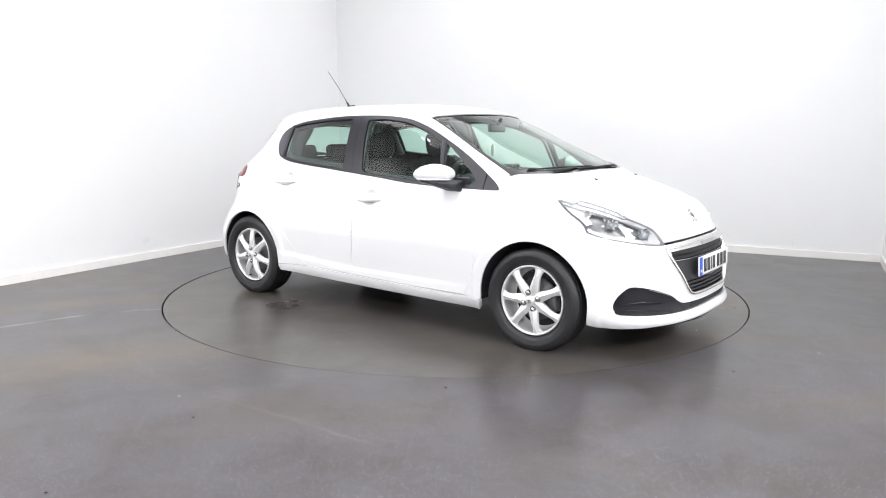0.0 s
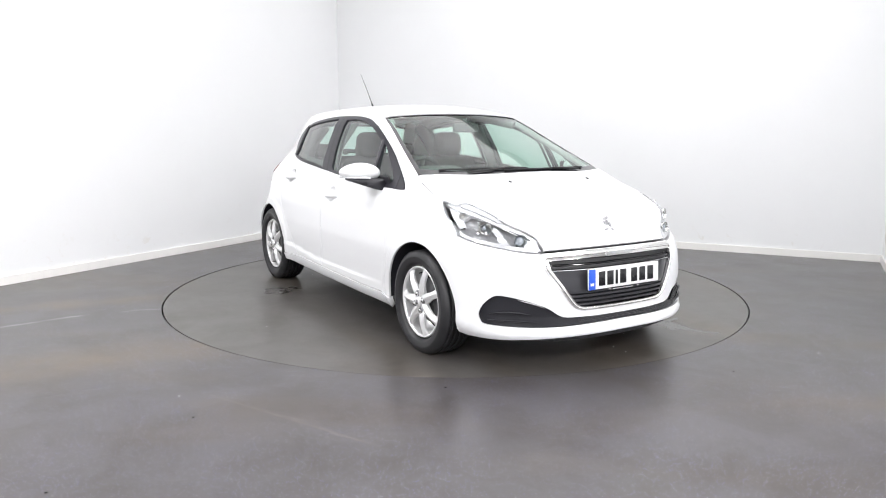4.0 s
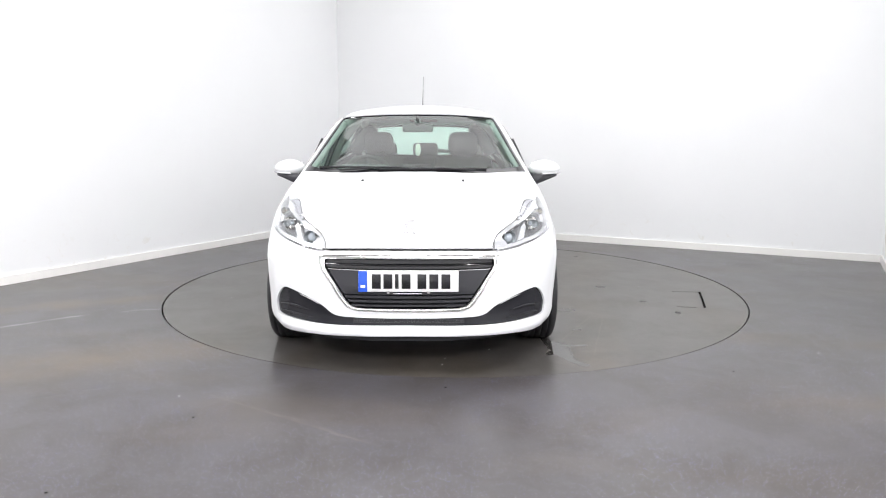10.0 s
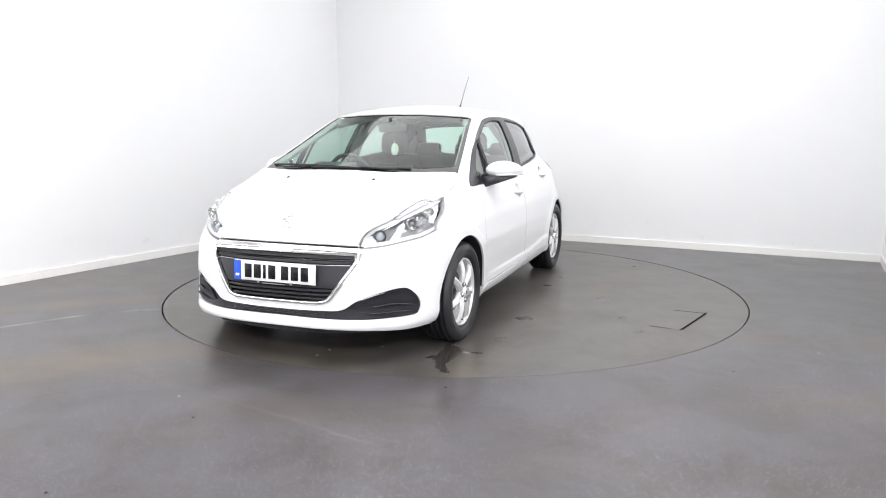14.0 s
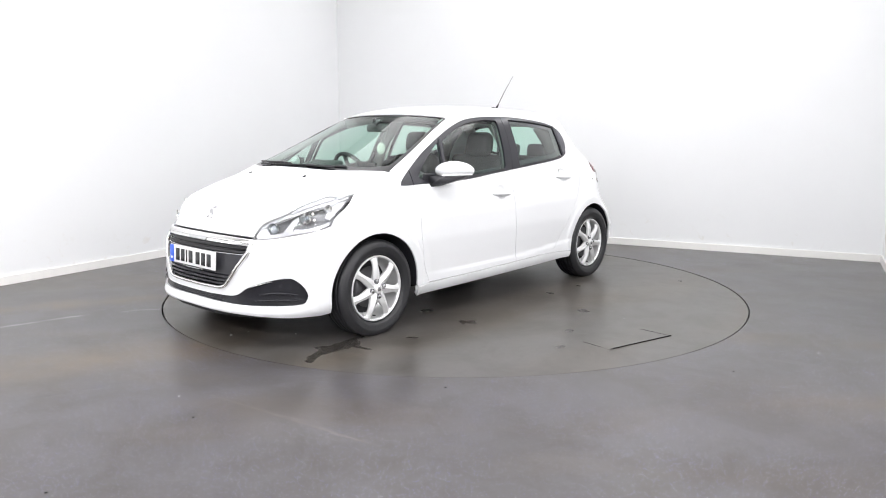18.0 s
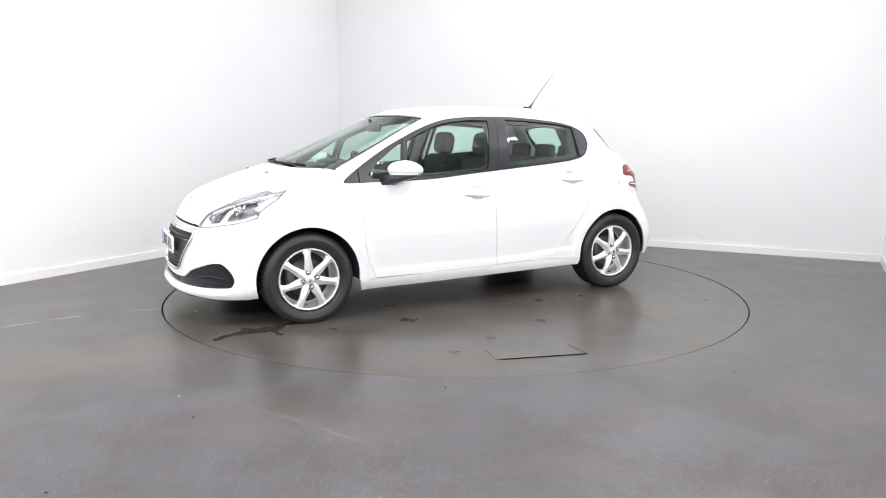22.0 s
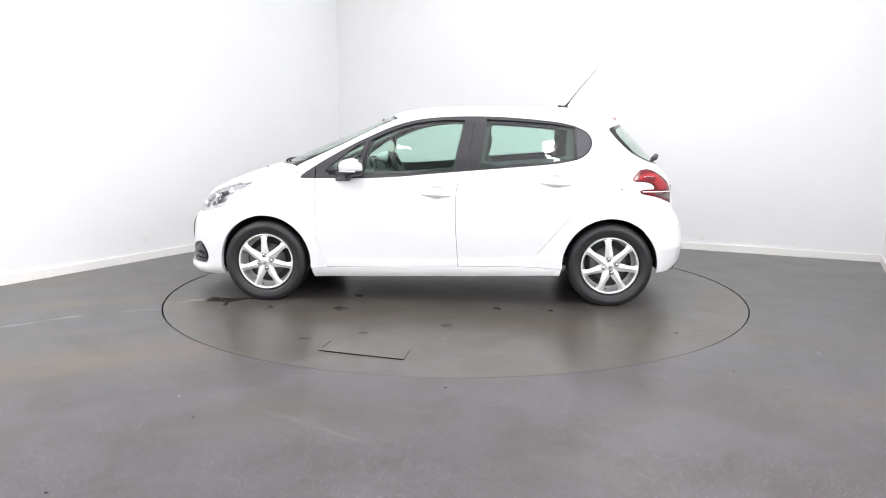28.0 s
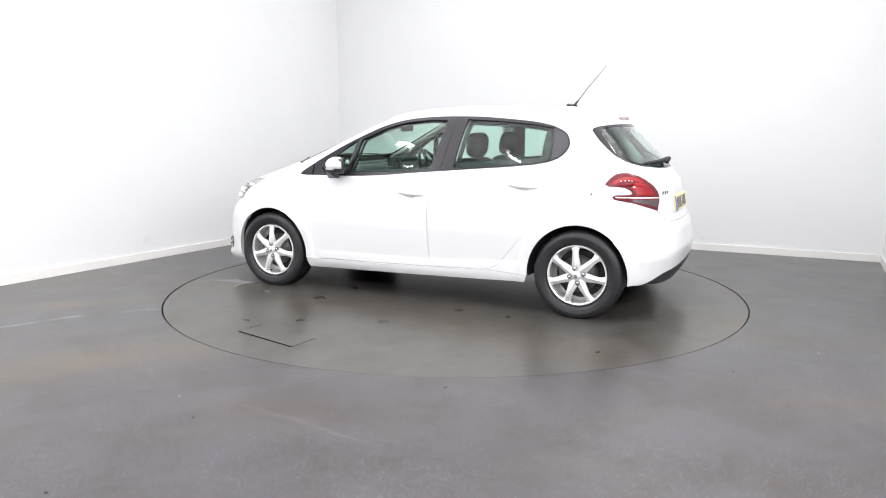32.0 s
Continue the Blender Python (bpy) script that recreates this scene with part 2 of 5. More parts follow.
def ring(r, n=160):
    return [(r * math.cos(2 * math.pi * i / n), r * math.sin(2 * math.pi * i / n)) for i in range(n)]


def sheet(loops, z, thick=0.0):
    """A flat sheet in the outline loops[0], with the other loops as holes."""
    from mathutils import geometry
    pts, edges = [], []
    for loop in loops:
        k = len(pts)
        pts += [Vector(p) for p in loop]
        edges += [(k + i, k + (i + 1) % len(loop)) for i in range(len(loop))]
    vs, _, fs, _, _, _ = geometry.delaunay_2d_cdt(pts, edges, [], 0, 1e-6)
    bm = bmesh.new()
    bv = [bm.verts.new((v.x, v.y, z)) for v in vs]
    for f in fs:
        c = sum((vs[i] for i in f), Vector((0, 0))) / len(f)
        if inside(c.x, c.y, loops):
            bm.faces.new([bv[i] for i in f])
    bmesh.ops.recalc_face_normals(bm, faces=bm.faces)
    if bm.faces and bm.faces[0].normal.z < 0:
        bmesh.ops.reverse_faces(bm, faces=bm.faces)
    if thick:
        r = bmesh.ops.extrude_face_region(bm, geom=bm.faces[:])
        bmesh.ops.translate(bm, verts=[g for g in r["geom"] if isinstance(g, bmesh.types.BMVert)], vec=(0, 0, -thick))
        bmesh.ops.recalc_face_normals(bm, faces=bm.faces)
    return bm


def inside(x, y, loops):
    hit = False
    for loop in loops:
        for (x0, y0), (x1, y1) in zip(loop, (*loop[1:], loop[0])):
            if (y0 > y) != (y1 > y) and x < x0 + (y - y0) * (x1 - x0) / (y1 - y0):
                hit = not hit
    return hit


plan = [tuple(p) for p in PLAN]
tagged(part("floor", sheet([plan, [(x * 1.0022 - 0.001, y * 0.9995 + 0.0062) for x, y in ring(DISC_R + 0.005)]], 0.0, 0.02), FLOOR, smooth=False), "grey speckled vinyl safety floor with scuffs", "floor", kind="structure")
tagged(part("ceiling", sheet([plan], CEILING_Z + 0.1, 0.1), WALL, smooth=False), "plain white painted ceiling", "ceiling", kind="structure")
for i, name in enumerate(("wall_back", "wall_right", "wall_return", "wall_side", "wall_front", "wall_left")):
    a, b = PLAN[i], PLAN[(i + 1) % 6]
    d = (b - a).normalized()
    out = Vector((-d.y, d.x))
    quad = [tuple(a - d * 0.0), tuple(b), tuple(b + out * 0.15), tuple(a + out * 0.15)]
    tagged(part(name, prism(bmesh.new(), quad, -0.02, CEILING_Z), WALL, smooth=False), "smooth white painted studio wall", "wall", kind="structure")
    ins = -out
    quad = [tuple(a + ins * 0.002), tuple(b + ins * 0.002), tuple(b + ins * 0.017), tuple(a + ins * 0.017)]
    tagged(part("baseboard", prism(bmesh.new(), quad, 0.0, 0.072), SKIRT, smooth=False), "cream white gloss painted skirting board", "baseboard", kind="structure")


# ---------------------------------------------------------------- turntable
HATCH = [(0.655, 1.605), (0.692, 1.805), (0.172, 1.942), (0.155, 1.725)]
hatch_mid = sum((Vector(p) for p in HATCH), Vector((0, 0))) / 4
grown = [tuple(hatch_mid + (Vector(p) - hatch_mid) * 1.0005) for p in HATCH]
shrunk = [tuple(hatch_mid + (Vector(p) - hatch_mid) * 1.0005 - Vector((0.004, 0.013)) * (k in (1, 2))) for k, p in enumerate(HATCH)]
disc = tagged(part("turntable", sheet([ring(DISC_R - 0.004), grown], 0.0, 0.018), DISC_FACE, smooth=False), "round turntable flush in the floor, faced with grey vinyl", "turntable")
part("hatch_cover", prism(bmesh.new(), shrunk[::-1], -0.018, 0.0), DISC_FACE, disc, "small inspection hatch cover", smooth=False)
def between(a, b, k):
    return tuple(Vector(a) + (Vector(b) - Vector(a)) * k)


# added black strips: the darkness of the hatch gap, put into colour
for (ax, ay), (bx, by), half in ((between(HATCH[1], HATCH[2], 0.05), HATCH[2], 0.0018), (HATCH[0], between(HATCH[0], HATCH[1], 0.66), 0.0011), (HATCH[2], HATCH[3], 0.0009)):
    along = Vector((bx - ax, by - ay))
    across = Vector((-along.y, along.x)).normalized() * half
    strip_ring = [tuple(Vector(q) + across * k) for q, k in (((ax, ay), -1), ((bx, by), -1), ((bx, by), 1), ((ax, ay), 1))]
    part("hatch_gap_strip", prism(bmesh.new(), strip_ring, -0.01, 0.0055 if half > 0.0015 else 0.0012), PIT, disc, "black strip standing in for the dark hatch gap", smooth=False)
tagged(part("turntable_pit", sheet([ring(DISC_R + 0.05)], -0.03, 0.03), PIT, smooth=False), "dark pit below the turntable", "pit", kind="structure")

for x, y, r, mat in ((1.49, -2.09, 0.005, PIT), (-0.04, -2.37, 0.005, PIT), (-1.16, -2.78, 0.005, PIT), (-1.44, -3.48, 0.005, PIT), (-1.32, -2.52, 0.0042, WALL), (2.1, -1.75, 0.0042, WALL), (-2.6, -1.9, 0.0042, WALL)):
    bm = bmesh.new()
    bmesh.ops.create_icosphere(bm, subdivisions=2, radius=r, matrix=pose(x, y, r * 0.4, 0, 0, 30) @ Matrix.Diagonal((1.3, 0.8, 0.4, 1)))
    tagged(part("debris", bm, mat), "tiny dark crumb of dirt lying on the floor" if mat is PIT else "tiny pale crumb lying on the floor", "debris", "crumbs on the floor")


# pale flakes lying on the turntable, which turn with it
FLAKES = []
for x, y, wide in ((0.393, -1.695, 0.012), (-0.027, 1.51, 0.010), (2.005, -0.097, 0.024), (1.892, -0.082, 0.020), (1.718, 0.176, 0.018), (-0.803, -0.864, 0.022), (-1.063, -0.798, 0.016)):
    bm = bmesh.new()
    bmesh.ops.create_icosphere(bm, subdivisions=2, radius=0.5, matrix=Matrix.Diagonal((wide * 0.65, wide * 0.36, 0.003, 1)))
    flake = tagged(part("debris", bm, WALL), "tiny pale flake lying on the turntable", "debris", "flakes on the turntable")
    FLAKES.append((flake, pose(x, y, 0.0012, 0, 0, 70 * x)))


# luminous ceiling panel, and fittings for the added fill strips
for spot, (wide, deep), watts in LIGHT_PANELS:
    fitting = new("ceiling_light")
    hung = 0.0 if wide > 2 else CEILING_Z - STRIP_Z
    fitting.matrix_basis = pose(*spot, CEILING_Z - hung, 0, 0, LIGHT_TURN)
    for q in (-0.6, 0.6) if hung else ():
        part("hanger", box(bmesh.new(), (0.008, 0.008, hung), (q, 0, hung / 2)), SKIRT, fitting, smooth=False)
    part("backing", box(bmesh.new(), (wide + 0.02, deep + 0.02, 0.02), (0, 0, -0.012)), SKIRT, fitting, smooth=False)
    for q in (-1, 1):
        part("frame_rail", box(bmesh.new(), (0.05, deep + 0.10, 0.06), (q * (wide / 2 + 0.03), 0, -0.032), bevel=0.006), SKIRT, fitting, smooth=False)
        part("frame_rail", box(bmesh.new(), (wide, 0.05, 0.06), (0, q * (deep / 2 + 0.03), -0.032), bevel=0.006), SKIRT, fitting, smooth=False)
    tagged(fitting, "large white luminous ceiling panel, switched on" if wide > 2 else "slim white strip light, unseen, added to brighten walls and car", "ceiling light", "lights on the ceiling")
for fx, fy in FLOODS:
    flood = new("flood_light")
    flood.matrix_basis = pose(fx, fy, CEILING_Z, 0, 0, math.degrees(math.atan2(fy, fx)) + 90)
    drop = CEILING_Z - FLOOD_Z
    part("lamp_body", box(bmesh.new(), (0.24, 0.20, 0.035), (0, 0, -drop), bevel=0.006), SKIRT, flood, smooth=False)
    for q in (-0.10, 0.10):
        part("hanger", box(bmesh.new(), (0.012, 0.012, drop), (q, 0, -drop / 2)), SKIRT, flood, smooth=False)
    tagged(flood, "small white flood light hung under the ceiling, switched on", "flood light", "flood lights over the turntable")


# ---------------------------------------------------------------- car body form (x forward, y left, z up, wheelbase centre at the origin)
def curve(rows, soft=0.04):
    """A smooth function through rows of (a, b)."""
    a, b = np.array(rows, float).T
    t = np.linspace(a[0], a[-1], 600)
    v = np.interp(t, a, b)
    w = max(3, int(soft / (t[1] - t[0])) | 1)
    kernel = np.hanning(w + 2)[1:-1]
    pad = np.pad(v, w, mode="reflect", reflect_type="odd")
    v = np.convolve(pad, kernel / kernel.sum(), "same")[w:-w]
    return lambda q: np.interp(q, t, v)


HALF = curve([(0.10, 0.70), (0.16, 0.775), (0.20, 0.815), (0.25, 0.837), (0.29, 0.838), (0.35, 0.842), (0.44, 0.850), (0.55, 0.857), (0.70, 0.85), (0.81, 0.825), (0.90, 0.795),
              (0.967, 0.768), (1.05, 0.742), (1.12, 0.716), (1.20, 0.680), (1.29, 0.634), (1.37, 0.588), (1.46, 0.530), (1.6, 0.45)], 0.07)
TAPER = curve([(-2.0, 0.16), (-1.6, 0.075), (-1.3, 0.01), (-1.0, 0.0), (0.9, 0.0), (1.25, 0.005), (1.5, 0.025), (1.75, 0.06), (2.2, 0.18)], 0.3)
TAPER_UP = curve([(-2.0, 0.30), (-1.5, 0.17), (-1.25, 0.10), (-1.1, 0.06), (-0.7, 0.012), (-0.3, 0.0), (0.3, 0.005), (1.0, 0.03), (2.0, 0.10)], 0.3)
NOSE = curve([(0.05, 1.93), (0.12, 1.98), (0.17, 2.03), (0.21, 2.055), (0.25, 2.04), (0.30, 2.03), (0.45, 2.025), (0.55, 2.01), (0.61, 1.985), (0.64, 1.955), (0.68, 1.928), (0.75, 1.905), (0.82, 1.88), (1.0, 1.75), (1.6, 1.4)], 0.035)
TAIL = curve([(0.10, -1.70), (0.20, -1.80), (0.30, -1.855), (0.45, -1.88), (0.58, -1.86), (0.68, -1.815), (0.80, -1.795), (0.90, -1.77), (0.98, -1.725), (1.07, -1.65), (1.20, -1.525), (1.288, -1.435), (1.36, -1.36), (1.5, -1.2), (1.7, -0.95)], 0.06)
CROWN = curve([(-2.2, 1.20), (-1.6, 1.32), (-1.40, 1.38), (-1.2, 1.420), (-1.0, 1.443), (-0.6, 1.456), (-0.2, 1.455), (0.1, 1.440), (0.3, 1.417), (0.45, 1.360), (0.7, 1.252), (1.0, 1.135),
               (1.27, 1.02), (1.4, 0.982), (1.6, 0.915), (1.75, 0.855), (1.88, 0.785), (1.95, 0.72), (2.1, 0.52), (2.3, 0.2)], 0.12)


def smax(a, b, k):
    h = np.maximum(k - np.abs(a - b), 0.0)
    return np.maximum(a, b) + h * h / (4 * k)


def form(x, y, z):
    """Below zero inside the body, above zero outside; nearly a distance."""
    y = np.abs(y)
    up = np.clip((z - 0.90) / 0.20, 0, 1)
    side = y - (HALF(z) - TAPER(x) * (1 - up) - TAPER_UP(x) * up)
    low = np.clip((0.72 - z) / 0.2, 0, 1)
    side = side - 0.055 * np.clip((-1.30 - x) / 0.35, 0, 1) * low * low * (3 - 2 * low)
    for ax in (1.266, -1.266):
        r = np.hypot(x - ax, z - 0.295)
        lip = np.clip((0.422 - r) / 0.026, 0, 1)
        soft = np.clip((0.50 - r) / 0.12, 0, 1)
        flare = 0.0075 * lip * lip * (3 - 2 * lip) + 0.008 * soft * soft * (3 - 2 * soft)
        side = side - flare * (z > 0.15)
    # the pressed crease along the foot of the doors
    foot = np.clip((0.335 + 0.045 * np.clip((-0.30 - x) / 0.6, 0, 1) - z) / 0.035, 0, 1)
    side = side - 0.009 * foot * foot * (3 - 2 * foot) * np.clip((0.90 - x) / 0.5, 0, 1) * np.clip((x + 1.0) / 0.15, 0, 1)
    nose = x - (NOSE(z) - 0.637 * y ** 2.86)
    tail = (TAIL(z) + (0.42 + 0.43 * np.clip((z - 0.42) / 0.33, 0, 1)) * y ** 4 * (1 - up) + 0.57 * y ** 2 * up) - x
    top = (z - (CROWN(x) - 0.19 * y * y)) * 0.93
    v = smax(nose, top, 0.07)
    v = smax(v, tail, 0.05)
    return smax(v, side, 0.09 - 0.045 * up * (x < -1.0))


def slope(p):
    e = 1e-3
    x, y, z = p.T
    g = np.stack([form(x + e, y, z) - form(x - e, y, z), form(x, y + e, z) - form(x, y - e, z), form(x, y, z + e) - form(x, y, z - e)], -1)
    return g / (np.linalg.norm(g, axis=1)[:, None] + 1e-12)


FRONT_AXIS, REAR_AXIS = 0.95, -0.80


def rays(kind, ab):
    """For points of a flat pattern, the way from outside to the body."""
    a, b = ab.T
    o, zero = np.ones_like(a), np.zeros_like(a)
    if kind == "left":
        return np.stack([a, 1.2 * o, b], -1), np.stack([zero, -o, zero], -1), 1.2
    if kind == "right":
        return np.stack([a, -1.2 * o, b], -1), np.stack([zero, o, zero], -1), 1.2
    if kind == "top":
        return np.stack([a, b, 2.0 * o], -1), np.stack([zero, zero, -o], -1), 1.9
    s, ax = (1, FRONT_AXIS) if kind == "front" else (-1, REAR_AXIS)
    d = np.stack([s * np.cos(a), np.sin(a), zero], -1)
    return np.stack([ax * o, zero, b], -1) + d * 1.6, -d, 1.58


def meet(start, way, far, inset=0.0):
    """First places at which the ways meet the body, sunk by inset. Also says which ways meet it."""
    t = np.linspace(0, far, 90)
    prev = np.full(len(start), -1.0)
    lo, hi, got = np.zeros(len(start)), np.full(len(start), far), np.zeros(len(start), bool)
    for k in t:
        p = start + way * k
        v = form(*p.T) + inset
        new_hit = (v <= 0) & ~got
        hi[new_hit] = k
        got |= new_hit
        lo[~got] = k
    for _ in range(24):
        mid = (lo + hi) / 2
        p = start + way * mid[:, None]
        neg = form(*p.T) + inset <= 0
        hi, lo = np.where(neg, mid, hi), np.where(neg, lo, mid)
    return start + way * hi[:, None], got


# ---------------------------------------------------------------- body panels: flat patterns laid on the body form
def bend(*pts, n=6):
    """A smooth run through the points."""
    p = np.array(pts, float)
    q = np.vstack([2 * p[0] - p[1], p, 2 * p[-1] - p[-2]])
    out = []
    for i in range(1, len(q) - 2):
        for k in range(n):
            t = k / n
            a, b, c, d = q[i - 1], q[i], q[i + 1], q[i + 2]
            out.append(0.5 * (2 * b + (c - a) * t + (2 * a - 5 * b + 4 * c - d) * t * t + (3 * b - a - 3 * c + d) * t ** 3))
    out.append(q[-2])
    return [tuple(v) for v in out]


def whole(half):
    """A loop over both sides from its left half, which starts and ends on the middle line."""
    return list(half) + [(a, -b) for a, b in reversed(half)][1:-1]


def whole_round(half):
    return list(half) + [(-a, b) for a, b in reversed(half)][1:-1]


def arch(ax, a0, a1, r=0.345, n=22):
    return [(ax + r * math.cos(radians(a)), 0.295 + r * math.sin(radians(a))) for a in np.linspace(a0, a1, n)]


def side_to_round(pts, kind):
    """Patterns given as (x, z) on the flank, as (degrees, z) round the nose or the tail."""
    p, _ = meet(*rays("left", np.array(pts, float)))
    dx = p[:, 0] - FRONT_AXIS if kind == "front" else REAR_AXIS - p[:, 0]
    return [(math.degrees(math.atan2(y, d)), z) for y, d, z in zip(p[:, 1], dx, p[:, 2])]


def round_to(kind, pts, axes):
    """The places of (degrees, z) patterns, as the two named axes."""
    a = np.array(pts, float) * (radians(1), 1)
    p, _ = meet(*rays(kind, a))
    return [tuple(q) for q in p[:, axes]]


def top_to_side(pts):
    p, _ = meet(*rays("top", np.array(pts, float)))
    return [(q[0], q[2]) for q in p]


def loop_gap(loop, gap):
    nxt, prv = np.roll(loop, -1, 0), np.roll(loop, 1, 0)
    e1, e2 = loop - prv, nxt - loop
    n1, n2 = np.stack([-e1[:, 1], e1[:, 0]], -1), np.stack([-e2[:, 1], e2[:, 0]], -1)
    n1 /= np.linalg.norm(n1, axis=1)[:, None] + 1e-9
    n2 /= np.linalg.norm(n2, axis=1)[:, None] + 1e-9
    m = n1 + n2
    return loop + m * (gap / np.maximum((m * n1).sum(1), 0.5))[:, None]


def in_loops(p, loops):
    hit = np.zeros(len(p), bool)
    for loop in loops:
        x0, y0 = loop.T
        x1, y1 = np.roll(loop, -1, 0).T
        for a, b, c, d in zip(x0, y0, x1, y1):
            if b != d:
                hit ^= ((b > p[:, 1]) != (d > p[:, 1])) & (p[:, 0] < a + (p[:, 1] - b) * (c - a) / (d - b))
    return hit


def pattern(kind, loops, step, gap):
    from mathutils import geometry
    scale = np.array((radians(1) * 0.95, 1.0)) if kind in ("front", "rear") else np.ones(2)
    done = []
    for i, loop in enumerate(loops):
        q = np.array(loop, float) * scale
        keep = np.linalg.norm(q - np.roll(q, 1, 0), axis=1) > 1e-4
        q = q[keep]
        area = (q[:, 0] * np.roll(q[:, 1], -1) - np.roll(q[:, 0], -1) * q[:, 1]).sum()
        if (area < 0) == (i == 0):
            q = q[::-1]
        q = loop_gap(q, gap) if gap else q
        fine = []
        for a, b in zip(q, np.roll(q, -1, 0)):
            n = max(1, int(np.linalg.norm(b - a) / (step * 0.6) + 0.999))
            fine += [a + (b - a) * k / n for k in range(n)]
        done.append(np.array(fine))
    lo, hi = done[0].min(0), done[0].max(0)
    gx, gy = np.arange(lo[0], hi[0], step), np.arange(lo[1], hi[1], step)
    g = np.array([(x + (j % 2) * step / 2, y) for j, y in enumerate(gy) for x in gx]).reshape(-1, 2)
    edge = np.vstack(done)
    if len(g):
        g = g[in_loops(g, done)]
    if len(g):
        near = np.min(np.stack([np.min(np.hypot(g[:, None, 0] - c[None, :, 0], g[:, None, 1] - c[None, :, 1]), 1) for c in np.array_split(edge, max(1, len(edge) // 200))]), 0)
        g = g[near > step * 0.5]
    pts, edges = [Vector(v) for v in edge], []
    k = 0
    for d in done:
        edges += [(k + i, k + (i + 1) % len(d)) for i in range(len(d))]
        k += len(d)
    pts += [Vector(v) for v in g]
    vs, _, fs, _, _, _ = geometry.delaunay_2d_cdt(pts, edges, [], 0, 1e-7)
    v = np.array([(a.x, a.y) for a in vs])
    f = np.array([t for t in fs if len(t) == 3])
    f = f[in_loops(v[f].mean(1), done)]
    return v / scale * (np.array((radians(1), 1.0)) if kind in ("front", "rear") else 1), f


def skin(patches, inset=0.0, lip=0.012, step=0.03, gap=0.0013):
    """The verts, faces and normals of a panel: patches of (pattern kind, loops), with turned-in edges."""
    V, F, N = [], [], []
    for kind, loops in patches:
        ab, f = pattern(kind, loops, step, gap)
        p, got = meet(*rays(kind, ab), inset)
        n = slope(p)
        f = f[got[f].all(1)]
        tri = np.cross(p[f[:, 1]] - p[f[:, 0]], p[f[:, 2]] - p[f[:, 0]])
        flip = (tri * n[f[:, 0]]).sum(1) < 0
        f[flip] = f[flip][:, ::-1]
        base = len(V)
        V += [tuple(q) for q in p]
        N += [tuple(q) for q in n]
        F += [tuple(int(i) + base for i in t) for t in f]
        if lip:
            count = {}
            for t in f:
                for i in range(3):
                    a, b = int(t[i]), int(t[(i + 1) % 3])
                    count[(a, b)] = 1
            rim = [e for e in count if (e[1], e[0]) not in count]
            at, dirs = {}, {}
            for a, b in rim:
                d = np.cross(p[b] - p[a], n[a])
                d = d / (np.linalg.norm(d) + 1e-9)
                for i in (a, b):
                    dirs[i] = dirs.get(i, 0) + d
            for i, d in dirs.items():
                at[i] = len(V)
                d = d / (np.linalg.norm(d) + 1e-9)
                V += [tuple(p[i]), tuple(p[i] - n[i] * lip)]
                N += [tuple(d), tuple(d)]
            F += [(at[b], at[a], at[a] + 1, at[b] + 1) for a, b in rim]
    return V, F, N


def lay(name, geo, mat, parent, side=1, label=""):
    """One panel as an object; side -1 mirrors it to the right of the car."""
    V, F, N = geo
    if side < 0:
        V, N, F = [(x, -y, z) for x, y, z in V], [(x, -y, z) for x, y, z in N], [t[::-1] for t in F]
    me = bpy.data.meshes.new(name)
    me.from_pydata(V, [], F)
    me.materials.append(mat)
    me.polygons.foreach_set("use_smooth", [True] * len(me.polygons))
    me.normals_split_custom_set_from_vertices(N)
    ob = new(name, me)
    ob.parent = parent
    if label:
        ob["label"] = label
    return ob


def rbox(size, at, turn=(0, 0, 0), r=0.03):
    """A padded block with round edges."""
    bm = bmesh.new()
    bmesh.ops.create_cube(bm, size=1, matrix=Matrix.Diagonal((*size, 1)))
    bmesh.ops.bevel(bm, geom=bm.edges[:], offset=min(r, min(size) * 0.49), segments=3, affect="EDGES", profile=0.5)
    bmesh.ops.transform(bm, matrix=pose(*at, *turn), verts=bm.verts)
    return bm


def tube(pts, r, sides=8, closed=False, taper=1.0):
    """A round rod along points."""
    bm = bmesh.new()
    pts = [Vector(p) for p in pts]
    n, rows = len(pts), []
    for i, p in enumerate(pts):
        a = pts[(i - 1) % n] if closed or i else p
        b = pts[(i + 1) % n] if closed or i < n - 1 else p
        m = (b - a).to_track_quat("Z", "Y").to_matrix()
        rr = r * (1 + (taper - 1) * i / max(1, n - 1))
        rows.append([bm.verts.new(p + m @ Vector((rr * math.cos(2 * math.pi * k / sides), rr * math.sin(2 * math.pi * k / sides), 0))) for k in range(sides)])
    for i in range(n if closed else n - 1):
        r0, r1 = rows[i], rows[(i + 1) % n]
        best = min(range(sides), key=lambda s: (r0[0].co - r1[s].co).length) if closed and i == n - 1 else 0
        for k in range(sides):
            bm.faces.new((r0[k], r0[(k + 1) % sides], r1[(k + 1 + best) % sides], r1[(k + best) % sides]))
    if not closed:
        bm.faces.new(rows[0][::-1]), bm.faces.new(rows[-1])
    return bm


